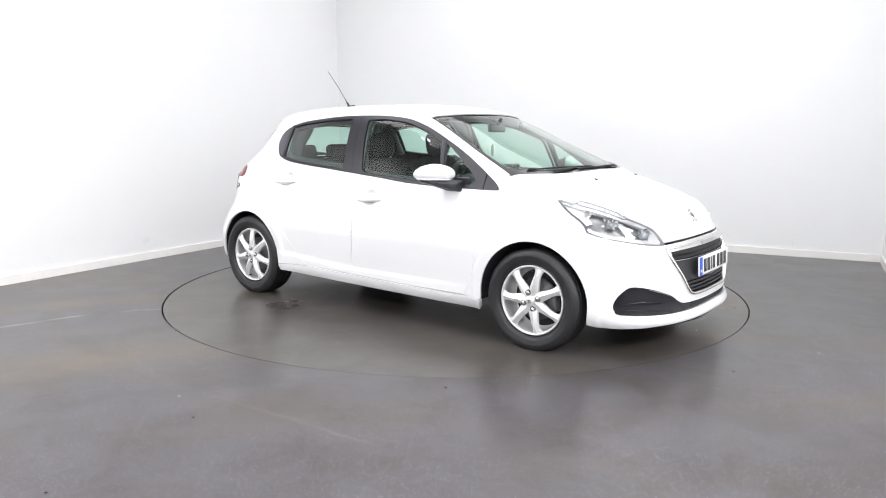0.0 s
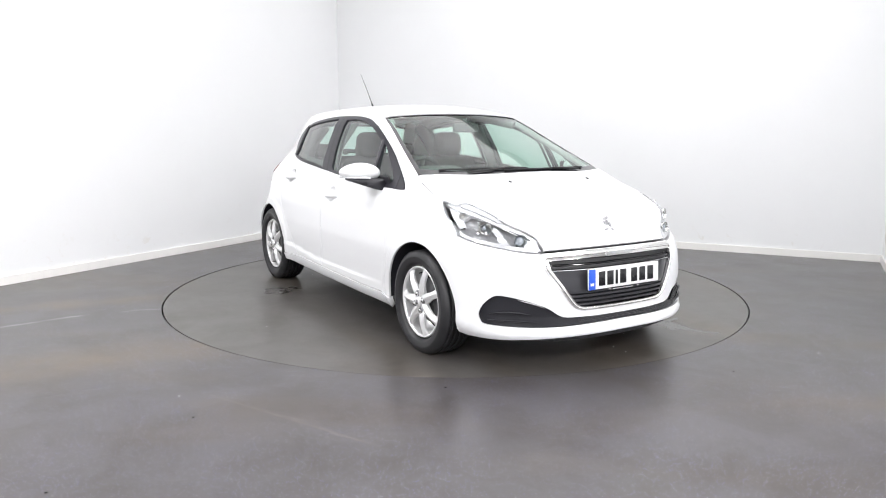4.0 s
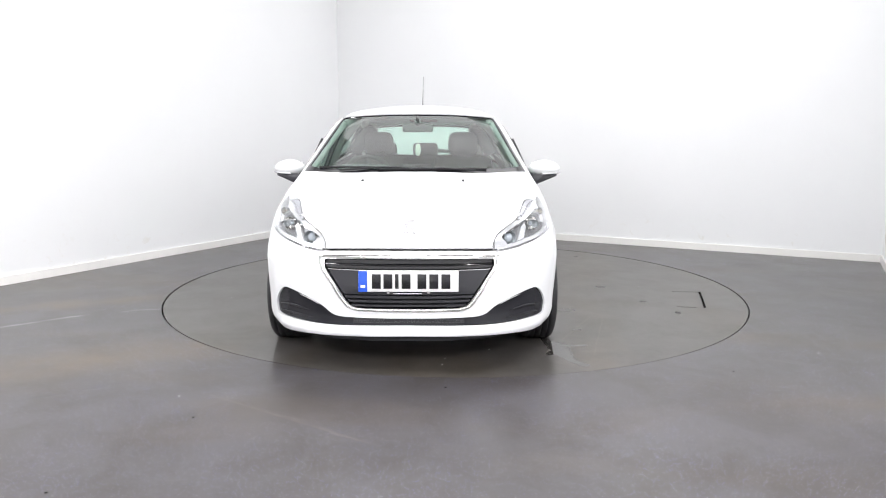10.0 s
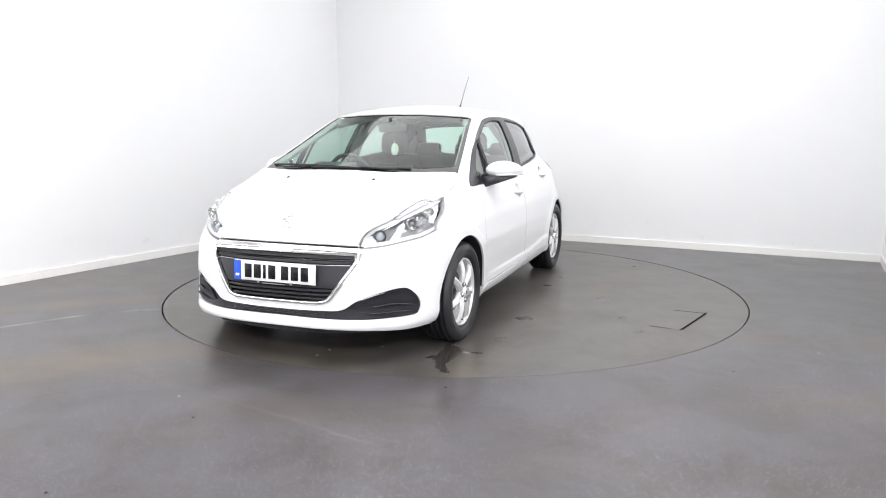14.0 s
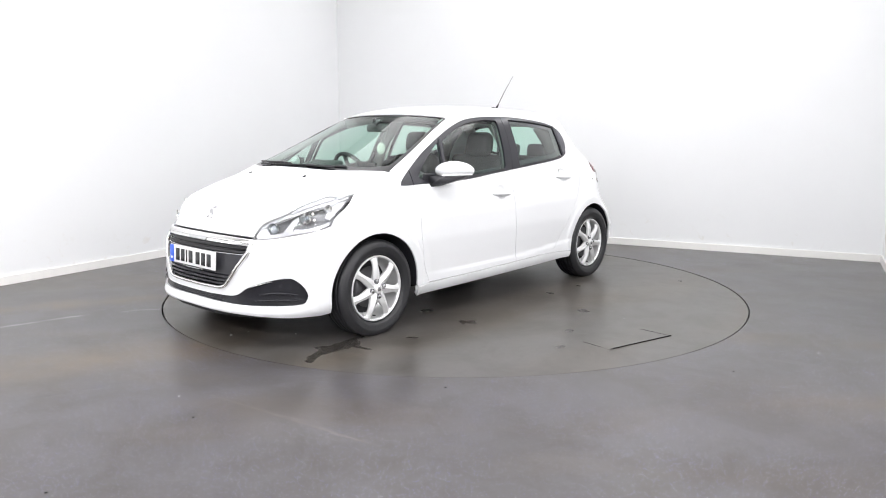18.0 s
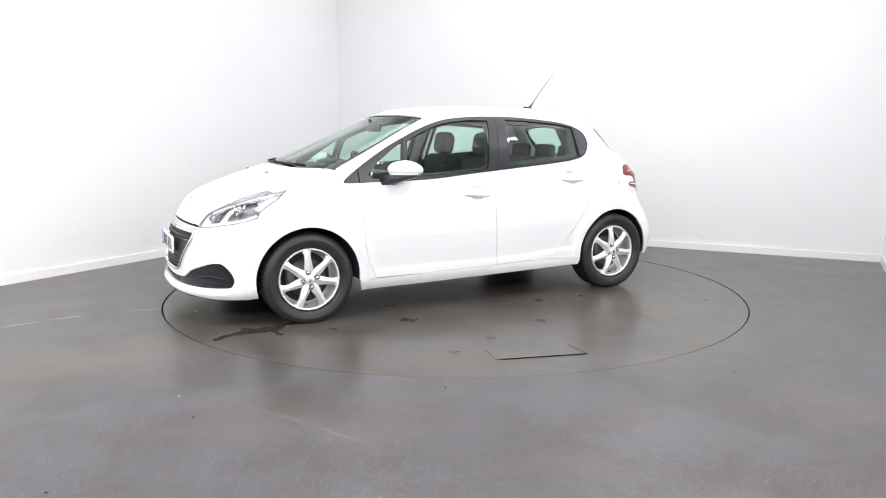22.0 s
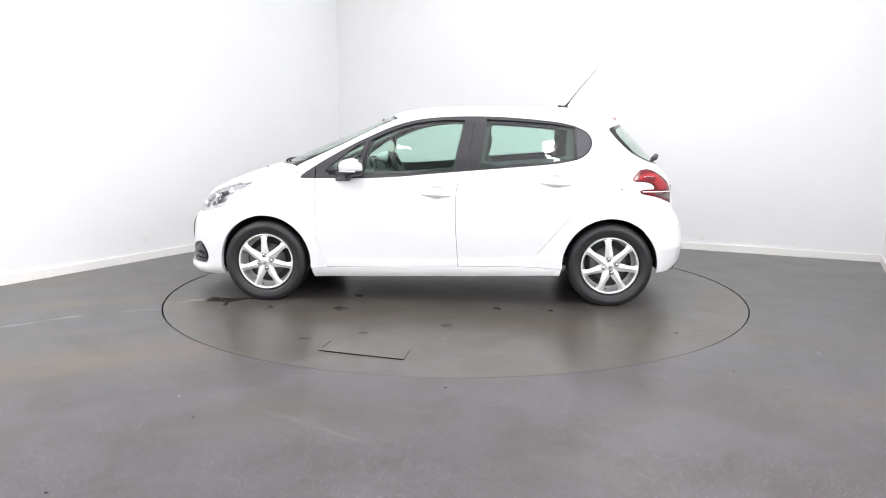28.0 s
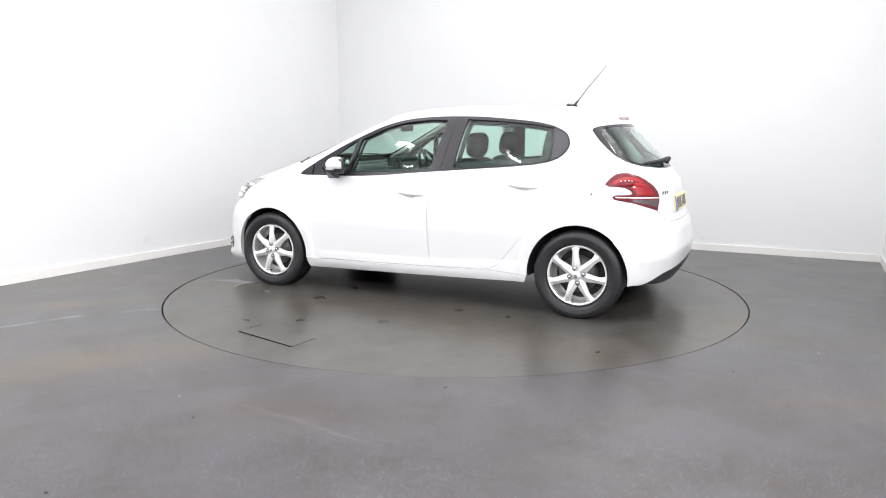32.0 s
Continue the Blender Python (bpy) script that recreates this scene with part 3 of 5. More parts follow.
def lathe(profile, steps=64, caps=False):
    """A turned form: profile of (radius, y), turned about the y axis."""
    bm = bmesh.new()
    rows = [[bm.verts.new((r * math.cos(2 * math.pi * k / steps), y, r * math.sin(2 * math.pi * k / steps))) for r, y in profile] for k in range(steps)]
    for k in range(steps):
        a, b = rows[k], rows[(k + 1) % steps]
        for i in range(len(profile) - 1):
            bm.faces.new((a[i], a[i + 1], b[i + 1], b[i]))
    if caps:
        bm.faces.new([r[0] for r in rows]), bm.faces.new([r[-1] for r in rows][::-1])
    bmesh.ops.recalc_face_normals(bm, faces=bm.faces)
    return bm


# ---------------------------------------------------------------- the car
car = tagged(new("car"), "white five-door hatchback car parked on a round turntable", "car")

# outlines on the flank, as (x, z)
WINDOW_LOW = bend((1.0, 0.914), (0.93, 0.911), (0.82, 0.914), (0.60, 0.914), (0.293, 0.926), (0.046, 0.948), (-0.209, 0.969), (-0.527, 0.995), (-0.874, 1.024), (-1.018, 1.050))
WINDOW_BACK = bend((-1.018, 1.050), (-1.075, 1.074), (-1.118, 1.116), (-1.137, 1.163), (-1.127, 1.213), (-1.088, 1.258), (-1.001, 1.297))
WINDOW_TOP = bend((-1.001, 1.297), (-0.856, 1.326), (-0.524, 1.357), (-0.294, 1.364), (-0.063, 1.360), (0.147, 1.339), (0.313, 1.295), (0.458, 1.236), (0.644, 1.147), (0.828, 1.043), (0.967, 0.953), (1.0, 0.922))
SPLIT = bend((-0.209, 0.969), (-0.235, 1.06), (-0.262, 1.22), (-0.282, 1.365))
ROOF_EDGE = [(x, float(np.interp(x, (-1.35, -1.2, -0.8, -0.3, 0.3), (0.455, 0.498, 0.545, 0.556, 0.553)))) for x in np.linspace(0.30, -1.20, 26)]
SCREEN_EDGE = bend((1.03, 0.712), (0.84, 0.672), (0.66, 0.632), (0.48, 0.592), (0.30, 0.553))
GATE_LINE = bend((-1.200, 1.333), (-1.222, 1.255), (-1.295, 1.160), (-1.395, 1.060), (-1.46, 0.985))
LAMP_SEAT = [(-1.56, 0.95), (-1.63, 0.90), (-1.665, 0.83), (-1.665, 0.775)]
REAR_JOINT = [(-1.665, 0.775), (-1.60, 0.785), (-1.53, 0.798), (-1.495, 0.79), (-1.52, 0.70)]
DOOR_FRONT = bend((0.893, 0.912), (0.886, 0.813), (0.880, 0.567), (0.856, 0.399), (0.797, 0.262))
DOOR_MID = bend((-0.209, 0.969), (-0.158, 0.861), (-0.150, 0.720), (-0.150, 0.579), (-0.168, 0.276))
DOOR_REAR = bend((-1.066, 1.070), (-1.112, 0.98), (-1.119, 0.92), (-1.110, 0.862), (-1.068, 0.782), (-0.935, 0.608), (-0.779, 0.421), (-0.690, 0.325), (-0.62, 0.293), (-0.55, 0.286))
SILL_TOP = [(0.797, 0.262), (0.30, 0.266), (-0.168, 0.276), (-0.55, 0.286)]


def run(line, x_from, x_to):
    """The stretch of a flank outline between two places along the car."""
    lo, hi = min(x_from, x_to), max(x_from, x_to)
    p = [q for q in line if lo + 1e-4 < q[0] < hi - 1e-4]
    a = np.array(sorted(line))
    ends = [(x, float(np.interp(x, a[:, 0], a[:, 1]))) for x in (x_from, x_to)]
    p = sorted(p, reverse=x_from > x_to)
    return [ends[0], *p, ends[1]]


# outlines round the nose, as (degrees, z); half loops start in the middle
LAMP_TOP = bend((61.2, 0.883), (57.6, 0.871), (54.8, 0.862), n=3) + bend((53.6, 0.868), (51.0, 0.870), (47.4, 0.857), (42.6, 0.832), (39.0, 0.806), (37.3, 0.786), n=3) + bend((36.5, 0.777), (32.3, 0.748), (28.5, 0.714), (26.6, 0.678), (25.5, 0.646), n=4)
LAMP_LOW = bend((25.8, 0.630), (31.0, 0.637), (35.0, 0.647), (39.2, 0.660), (43.2, 0.672), (48.0, 0.693), (51.5, 0.713), n=5)
LAMP_BACK = bend((51.5, 0.713), (52.9, 0.757), (57.4, 0.818), (61.2, 0.883), n=4)
GRILLE = bend((0.0, 0.6365), (14.0, 0.6355), (25.6, 0.6265), n=4) + bend((26.5, 0.612), (25.6, 0.556), (22.0, 0.470), (17.6, 0.360), (15.0, 0.335), n=4) + bend((14.0, 0.3325), (7.0, 0.331), (0.0, 0.331), n=4)
GRILLE_IN = bend((0.0, 0.605), (14.0, 0.604), (24.4, 0.597), n=4) + bend((24.6, 0.590), (24.1, 0.556), (20.7, 0.470), (16.6, 0.368), (14.4, 0.348), n=4) + bend((13.6, 0.3455), (7.0, 0.344), (0.0, 0.344), n=4)
FOG = bend((0.0, 0.294), (14.0, 0.296), (20.5, 0.303), (24.2, 0.345), (27.0, 0.368), (32.0, 0.398), (37.0, 0.416), (39.8, 0.409), (42.6, 0.362), (43.7, 0.315), (43.2, 0.280), (42.0, 0.262), (37.0, 0.256), (29.5, 0.252), (21.8, 0.252), (10.0, 0.257), (0.0, 0.259), n=4)
JOINT = [(1.574, 0.712), (1.545, 0.66), (1.489, 0.561)]
NOSE_ARCH = side_to_round(JOINT[1:2] + arch(1.266, 50, -18), "front")
BUMPER = bend((0.0, 0.640), (14.0, 0.639), (26.0, 0.631), n=3) + [(a, z - 0.004) for a, z in LAMP_LOW] + NOSE_ARCH + bend((47.0, 0.180), (38.0, 0.182), (24.0, 0.193), (12.0, 0.200), (0.0, 0.203), n=3)
front_bumper = lay("front_bumper", skin([("front", [whole_round(BUMPER), whole_round(GRILLE), whole_round(FOG)])], lip=0.03, step=0.017, gap=0.0), PAINT, car, label="white painted front bumper")
lay("grille_surround", skin([("front", [whole_round(GRILLE), whole_round(GRILLE_IN)])], inset=-0.005, lip=0.03, step=0.012, gap=-0.002), CHROME, front_bumper, label="chrome grille surround")
lay("grille_backing", skin([("front", [whole_round([(a * 1.02, z) for a, z in GRILLE_IN])])], inset=0.045, lip=0, step=0.03), BLACK, front_bumper, label="black grille backing")


def strip(z0, z1, reach, inset, lip=0.02, step=0.015):
    return skin([("front", [[(-reach, z0), (reach, z0), (reach, z1), (-reach, z1)]])], inset, lip, step, 0.0)


def reach(z):
    """Half width of the grille in degrees at a height."""
    p = np.array([q for q in GRILLE_IN if q[0] > 10])
    p = p[np.argsort(p[:, 1])]
    return float(np.interp(z, p[:, 1], p[:, 0])) - 0.3


for z0, z1, ins, mat, name in ((0.577, 0.594, 0.012, BLACK, "grille_slat"), (0.568, 0.572, 0.008, BLACK_GLOSS, "grille_slat"), (0.552, 0.564, 0.010, BLACK, "grille_slat"),
                               (0.418, 0.541, 0.014, TRIM, "grille_panel"), (0.5415, 0.5450, 0.009, STEEL, "grille_strip"), (0.398, 0.410, 0.010, TRIM, "grille_slat"), (0.376, 0.387, 0.010, TRIM, "grille_slat"), (0.354, 0.364, 0.010, TRIM, "grille_slat")):
    zs = np.linspace(z0, z1, 7 if z1 - z0 > 0.05 else 2)
    lay(name, skin([("front", [[(reach(z), z) for z in zs] + [(-reach(z), z) for z in zs[::-1]]])], ins, 0.02, 0.015, 0.0), mat, front_bumper)
# round chrome bead along the surround
loop = whole_round([((a[0] + b[0]) / 2, (a[1] + b[1]) / 2) for a, b in zip(GRILLE, GRILLE_IN)])
q, _ = meet(*rays("front", np.array([(radians(a), z) for a, z in loop])), -0.004)
part("chrome_bead", tube([tuple(v) for v in q], 0.0065, 8, True), CHROME, front_bumper, "rounded chrome bead of the grille surround")
bar = lay("chrome_bar_emblem", strip(0.608, 0.624, 5.2, -0.012, 0.01, 0.01), STEEL, front_bumper, label="raised bar along the chrome grille edge")
# lower intake and side pockets
def rod(pts, radii, sides=8):
    """A rod that swells and thins along its way."""
    bm = bmesh.new()
    pts = [Vector(p) for p in pts]
    rows = []
    for i, p in enumerate(pts):
        m = (pts[min(i + 1, len(pts) - 1)] - pts[max(i - 1, 0)]).to_track_quat("Z", "Y").to_matrix()
        rows.append([bm.verts.new(p + m @ Vector((radii[i] * math.cos(2 * math.pi * k / sides), radii[i] * math.sin(2 * math.pi * k / sides), 0))) for k in range(sides)])
    for a, b in zip(rows, rows[1:]):
        for k in range(sides):
            bm.faces.new((a[k], a[(k + 1) % sides], b[(k + 1) % sides], b[k]))
    bm.faces.new(rows[0][::-1]), bm.faces.new(rows[-1])
    bmesh.ops.recalc_face_normals(bm, faces=bm.faces)
    return bm


intake = lay("lower_intake", skin([("front", [whole_round(FOG)])], inset=0.014, lip=0.02, step=0.02, gap=0.001), POCKET, car, label="black plastic lower intake trim")
for s in (1, -1):
    pocket = bend((27.5, 0.345), (31.0, 0.372), (36.5, 0.392), (39.3, 0.384), (41.6, 0.345), (42.2, 0.310), n=4) + bend((41.4, 0.285), (37.0, 0.276), (29.5, 0.272), (24.0, 0.290), n=4)
    lay("pocket", skin([("front", [pocket])], inset=0.006, lip=0.0, step=0.02), POCKET, intake, s)
    for name, r, ins, way in (("pocket_rib", 0.0075, -0.006, bend((29.0, 0.318), (35.0, 0.330), (40.6, 0.322), n=6)), ("pocket_rib", 0.0065, -0.006, bend((27.5, 0.281), (34.5, 0.287), (41.2, 0.288), n=6)), ("pocket_lip", 0.003, 0.0, bend((25.5, 0.352), (28.5, 0.373), (33.0, 0.396), n=6))):
        q, _ = meet(*rays("front", np.array([(radians(a), z) for a, z in way])), ins)
        slim = [r * (0.25 + 0.75 * math.sin(math.pi * k / (len(q) - 1))) for k in range(len(q))]
        part(name, rod([(v[0], s * v[1], v[2]) for v in q], slim), POCKET if name == "pocket_rib" else STEEL, intake)
    lay("tow_cover", skin([("front", [[(27.2, 0.470), (31.5, 0.474), (31.3, 0.512), (27.4, 0.516)]])], inset=-0.0006, lip=0.003, step=0.02), PAINT, front_bumper, s) if s < 0 else None
lay("intake_mesh", strip(0.263, 0.288, 15.5, 0.013, 0.0), BLACK, intake, label="black open mesh of the lower intake")
for z in (0.269, 0.277, 0.285):
    lay("intake_slat", strip(z, z + 0.003, 15.0, 0.008), TRIM, intake)

# front number plate
plate = part("number_plate", rbox((0.012, 0.52, 0.111), (2.030, 0.0, 0.493), (0, -3, 0), 0.005), PLATE_WHITE, car, "white front number plate with a blue band")
m = pose(2.0365, 0.0, 0.493, 0, -3, 0)


def plate_piece(name, y, z, w, h, mat, owner, mm):
    bm = rbox((0.002, w, h), (0, y, z), (0, 0, 0), 0.0008)
    bmesh.ops.transform(bm, matrix=mm, verts=bm.verts)
    return part(name, bm, mat, owner)


plate_piece("blue_band", -0.236, 0.0, 0.046, 0.109, PLATE_BLUE, plate, m)
for i, y in enumerate((-0.166, -0.106, -0.060, -0.012, 0.070, 0.132, 0.194)):
    plate_piece("plate_bar", y, 0.0, 0.018 if i == 2 else 0.046, 0.076, BLACK_GLOSS, plate, m)
plate_piece("small_bar", -0.236, -0.026, 0.024, 0.014, PLATE_WHITE, plate, pose(0.0012, 0, 0) @ m)
plate_piece("small_bar", -0.005, -0.066, 0.15, 0.006, STEEL, plate, pose(-0.008, 0, 0) @ m)
for y in (-0.105, 0.105):
    plate_piece("plate_clip", y, -0.063, 0.014, 0.010, STEEL, plate, pose(-0.008, 0, 0) @ m)

# bonnet
HOOD_Z = 0.80
cut = [(a, HOOD_Z) for a in np.linspace(0, 39.2, 16)]
lamp_edge_low = [q for q in LAMP_TOP[::-1] if q[1] < HOOD_Z - 0.004]
HOOD_NOSE = bend((0.0, 0.6525), (14.0, 0.6515), (25.6, 0.645), n=4) + [(a - 0.25, z + 0.004) for a, z in lamp_edge_low] + cut[::-1]
lamp_edge_high = [q for q in LAMP_TOP[::-1] if q[1] >= HOOD_Z - 0.004]
HOOD_TOP = round_to("front", cut, [0, 1]) + [(x, y - 0.004) for x, y in round_to("front", lamp_edge_high, [0, 1])][1:-1] + bend((1.37, 0.742), (1.25, 0.742), (1.13, 0.732), (1.045, 0.716), n=3) + bend((1.105, 0.664), (1.215, 0.45), (1.272, 0.235), (1.289, 0.0), n=4)
hood = lay("bonnet", skin([("front", [whole_round(HOOD_NOSE)]), ("top", [whole(HOOD_TOP)])], step=0.03, gap=0.0), PAINT, car, label="white painted bonnet")
lay("bonnet_seal", strip(0.636, 0.655, 25.0, 0.02, 0.0, 0.02), BLACK, hood, label="black rubber seal under the bonnet edge")
for s in (1, -1):
    p, _ = meet(*rays("top", np.array([(1.39, s * 0.298)])))
    part("washer_jet", rbox((0.022, 0.016, 0.010), (p[0][0], p[0][1], p[0][2] + 0.002), (0, 18, 0), 0.004), TRIM, hood, "black washer jet")
# plain emblem shape on the bonnet
for i, (y, z, w, h, a) in enumerate(((0.008, 0.785, 0.040, 0.018, 20), (-0.005, 0.760, 0.024, 0.040, -25), (0.018, 0.750, 0.016, 0.036, 15), (-0.016, 0.731, 0.026, 0.011, 10), (0.026, 0.728, 0.018, 0.010, -15), (-0.024, 0.768, 0.020, 0.009, 35))):
    p, _ = meet(*rays("front", np.array([(math.atan2(y, 0.95), z)])))
    part("emblem_piece", rbox((0.006, w, h), tuple(p[0]), (a, -14, 0), 0.002), EMBLEM, hood, "chrome emblem piece" if i == 0 else "")

# windscreen
SCREEN_BOTTOM = bend((1.289, 0.0), (1.272, 0.235), (1.215, 0.45), (1.105, 0.664), (1.03, 0.712), n=4)
SCREEN_TOP = bend((0.30, 0.553), (0.335, 0.46), (0.372, 0.286), (0.397, 0.10), (0.400, 0.0), n=4)
SCREEN = SCREEN_BOTTOM + SCREEN_EDGE[1:] + SCREEN_TOP[1:]
GLASS_IN = bend((1.225, 0.0), (1.208, 0.235), (1.152, 0.45), (1.062, 0.618), (0.99, 0.675), n=4) + bend((0.82, 0.640), (0.66, 0.606), (0.48, 0.567), (0.322, 0.540), n=4) + bend((0.348, 0.46), (0.384, 0.286), (0.409, 0.10), (0.412, 0.0), n=4)
windscreen = lay("windscreen", skin([("top", [whole(GLASS_IN)])], inset=0.009, lip=0, step=0.05, gap=0), SCREEN_GLASS, car, label="green-tinted windscreen glass")
lay("screen_seal", skin([("top", [whole(SCREEN), whole(GLASS_IN)])], inset=0.006, lip=0.006, step=0.025, gap=0.001), FRIT, windscreen, label="black windscreen border")
p, _ = meet(*rays("top", np.array([(0.375, -0.485), (0.375, -0.44)])))
part("sticker", rbox((0.012, 0.036, 0.001), tuple((p[0] + p[1]) / 2 + (0, 0, 0.0005)), (-10, 22, 0), 0.0004), PLATE_WHITE, windscreen, "small white sticker on the screen")


def on_top(x, y, up=0.0):
    q, _ = meet(*rays("top", np.array([(x, y)])))
    return Vector(q[0]) + Vector((0, 0, up))


for pts, blade in (([(1.165, 0.45), (1.228, 0.22), (1.248, 0.0), (1.232, -0.22)], True), ([(1.085, -0.60), (1.155, -0.42), (1.205, -0.22), (1.232, -0.05)], True), ([(1.212, 0.38), (1.228, 0.28), (1.240, 0.14)], False), ([(1.185, -0.46), (1.205, -0.36), (1.215, -0.20)], False)):
    part("wiper_blade" if blade else "wiper_arm", tube([on_top(x, y, 0.001 if blade else 0.004) for x, y in pts], 0.006 if blade else 0.007, 6), BLACK, windscreen, "black wiper")

# roof
ROOF = [(x, y) for x, y in SCREEN_TOP[::-1]] + ROOF_EDGE[1:] + bend((-1.20, 0.498), (-1.235, 0.36), (-1.255, 0.18), (-1.262, 0.0), n=4)
roof = lay("roof", skin([("top", [whole(ROOF)])], step=0.05, gap=0.0008), PAINT, car, label="white painted roof")
ab = on_top(-0.985, 0.0)
aerial = part("aerial", rbox((0.085, 0.03, 0.022), tuple(ab + Vector((0.015, 0, 0.004))), (0, -6, 0), 0.010), BLACK, car, "thin black roof aerial")
part("aerial_base", tube([ab + Vector((-0.005, 0, 0.008)), ab + Vector((-0.035, 0, 0.045))], 0.010, 10, taper=0.5), BLACK, aerial)
part("aerial_mast", tube([ab + Vector((-0.03, 0, 0.04)), ab + Vector((-0.115, 0, 0.150)), ab + Vector((-0.245, 0, 0.300))], 0.0040, 8, taper=0.55), AERIAL, aerial)

# white gutter pieces where roof, flank and tailgate meet
for s in (1, -1):
    q, _ = meet(*rays("top", np.array([(-1.203, 0.492), (-1.19, 0.506)])), 0.011)
    for v in q:
        part("roof_gutter", rbox((0.06, 0.035, 0.012), (v[0], s * v[1], v[2]), (s * -22, -10, 0), 0.004), PAINT, car)

# flanks, left then right
FENDER_TOP = top_to_side([(1.05, 0.720), (1.13, 0.736), (1.25, 0.746), (1.37, 0.746)])
FENDER = [(1.0, 0.914), (1.0, 0.922), (1.02, 0.935), *FENDER_TOP] + [q for q in round_to("front", LAMP_BACK[::-1], [0, 2])][1:] + JOINT[1:2] + arch(1.266, 50, 184) + [(0.916, 0.252), (0.80, 0.262)] + DOOR_FRONT[::-1][1:] + run(WINDOW_LOW, 0.893, 1.0)
BODY_SIDE = top_to_side(SCREEN_EDGE) + top_to_side(ROOF_EDGE)[1:] + GATE_LINE[1:] + LAMP_SEAT + REAR_JOINT[1:] + arch(-1.266, 135, -4) + [(-0.915, 0.272), (-0.70, 0.284)] + DOOR_REAR[::-1][1:] + WINDOW_BACK[6:] + WINDOW_TOP[1:] + [(1.02, 0.935)]
DOOR_1 = run(WINDOW_LOW, 0.893, -0.209) + DOOR_MID[1:] + SILL_TOP[:3][::-1] + DOOR_FRONT[::-1][1:]
DOOR_2 = run(WINDOW_LOW, -0.209, -1.018) + [(-1.066, 1.070)] + DOOR_REAR[1:] + [(-0.168, 0.276)] + DOOR_MID[::-1][1:]
SILL = [(0.917, 0.248), (0.80, 0.258)] + SILL_TOP[1:] + [(-0.70, 0.282), (-0.917, 0.270), (-0.905, 0.222), (-0.4, 0.208), (0.3, 0.193), (0.90, 0.182)]
FRAME_1 = run(WINDOW_LOW, 0.885, -0.209) + SPLIT[1:] + run(WINDOW_TOP, -0.282, 0.885)
FRAME_2 = run(WINDOW_LOW, -0.209, -1.018) + run(WINDOW_TOP, -1.001, -0.282) + SPLIT[::-1][1:]
QUARTER = bend((0.80, 0.948), (0.70, 0.944), (0.592, 0.945), n=3) + bend((0.585, 0.96), (0.560, 1.06), (0.534, 1.175), n=3) + bend((0.56, 1.165), (0.66, 1.095), (0.76, 1.018), (0.815, 0.965), n=3)
PANE_1 = bend((0.545, 0.944), (0.293, 0.950), (0.05, 0.966), (-0.118, 0.980), n=4) + bend((-0.138, 1.0), (-0.165, 1.12), (-0.203, 1.31), (-0.195, 1.333), n=4) + bend((-0.06, 1.337), (0.147, 1.313), (0.30, 1.270), (0.44, 1.210), (0.484, 1.186), n=4)
PANE_2 = bend((-0.318, 0.993), (-0.527, 1.012), (-0.874, 1.041), (-1.0, 1.060), n=4) + bend((-1.006, 1.10), (-1.012, 1.2), (-1.014, 1.278), n=3) + bend((-0.86, 1.306), (-0.6, 1.328), (-0.365, 1.341), n=4) + [(-0.352, 1.25), (-0.33, 1.10)]
TAIL_LAMP = bend((50.2, 0.912), (47.0, 0.952), (44.0, 0.975), (39.5, 0.976), (34.8, 0.945), (31.2, 0.890), (29.0, 0.828), (30.6, 0.738), n=3) + bend((35.8, 0.764), (41.5, 0.794), (47.4, 0.815), (48.2, 0.829), n=3) + bend((47.0, 0.838), (42.2, 0.838), (41.0, 0.858), (42.6, 0.884), (45.6, 0.899), (49.2, 0.902), n=3)
LAMP_STRIP = [(47.6, 0.832), (42.5, 0.829), (36.0, 0.825), (29.2, 0.821), (29.3, 0.813), (36.0, 0.817), (42.5, 0.821), (47.4, 0.824)]
LAMP_SMOKE = [(41.5, 0.814), (36.0, 0.810), (29.6, 0.806), (30.6, 0.752), (35.8, 0.777), (41.3, 0.800)]
CORNER_OUT = [(-1.018, 1.055), *WINDOW_BACK[2:], (-1.019, 1.29)]
corner_mid = (np.min(CORNER_OUT, 0) + np.max(CORNER_OUT, 0)) / 2
CORNER_IN = [tuple(corner_mid + (np.array(v) - corner_mid) * 0.87) for v in CORNER_OUT]
HANDLE_1, HANDLE_2 = (-0.004, 0.806), (-0.868, 0.888)


def cup_hole(hx, hz):
    """The hole in a door skin behind its handle."""
    return [(hx + 0.060 * math.cos(a), hz + 0.010 + 0.052 * math.sin(a)) for a in np.linspace(0, 2 * math.pi, 33)[:-1]]


def inner_loop(loop, by):
    q = np.array(loop, float)
    area = (q[:, 0] * np.roll(q[:, 1], -1) - np.roll(q[:, 0], -1) * q[:, 1]).sum()
    q = q if area > 0 else q[::-1]
    mid = (q.min(0) + q.max(0)) / 2
    return [tuple(v) for v in mid + (q - mid) * (1 - 2 * by / (q.max(0) - q.min(0)))]


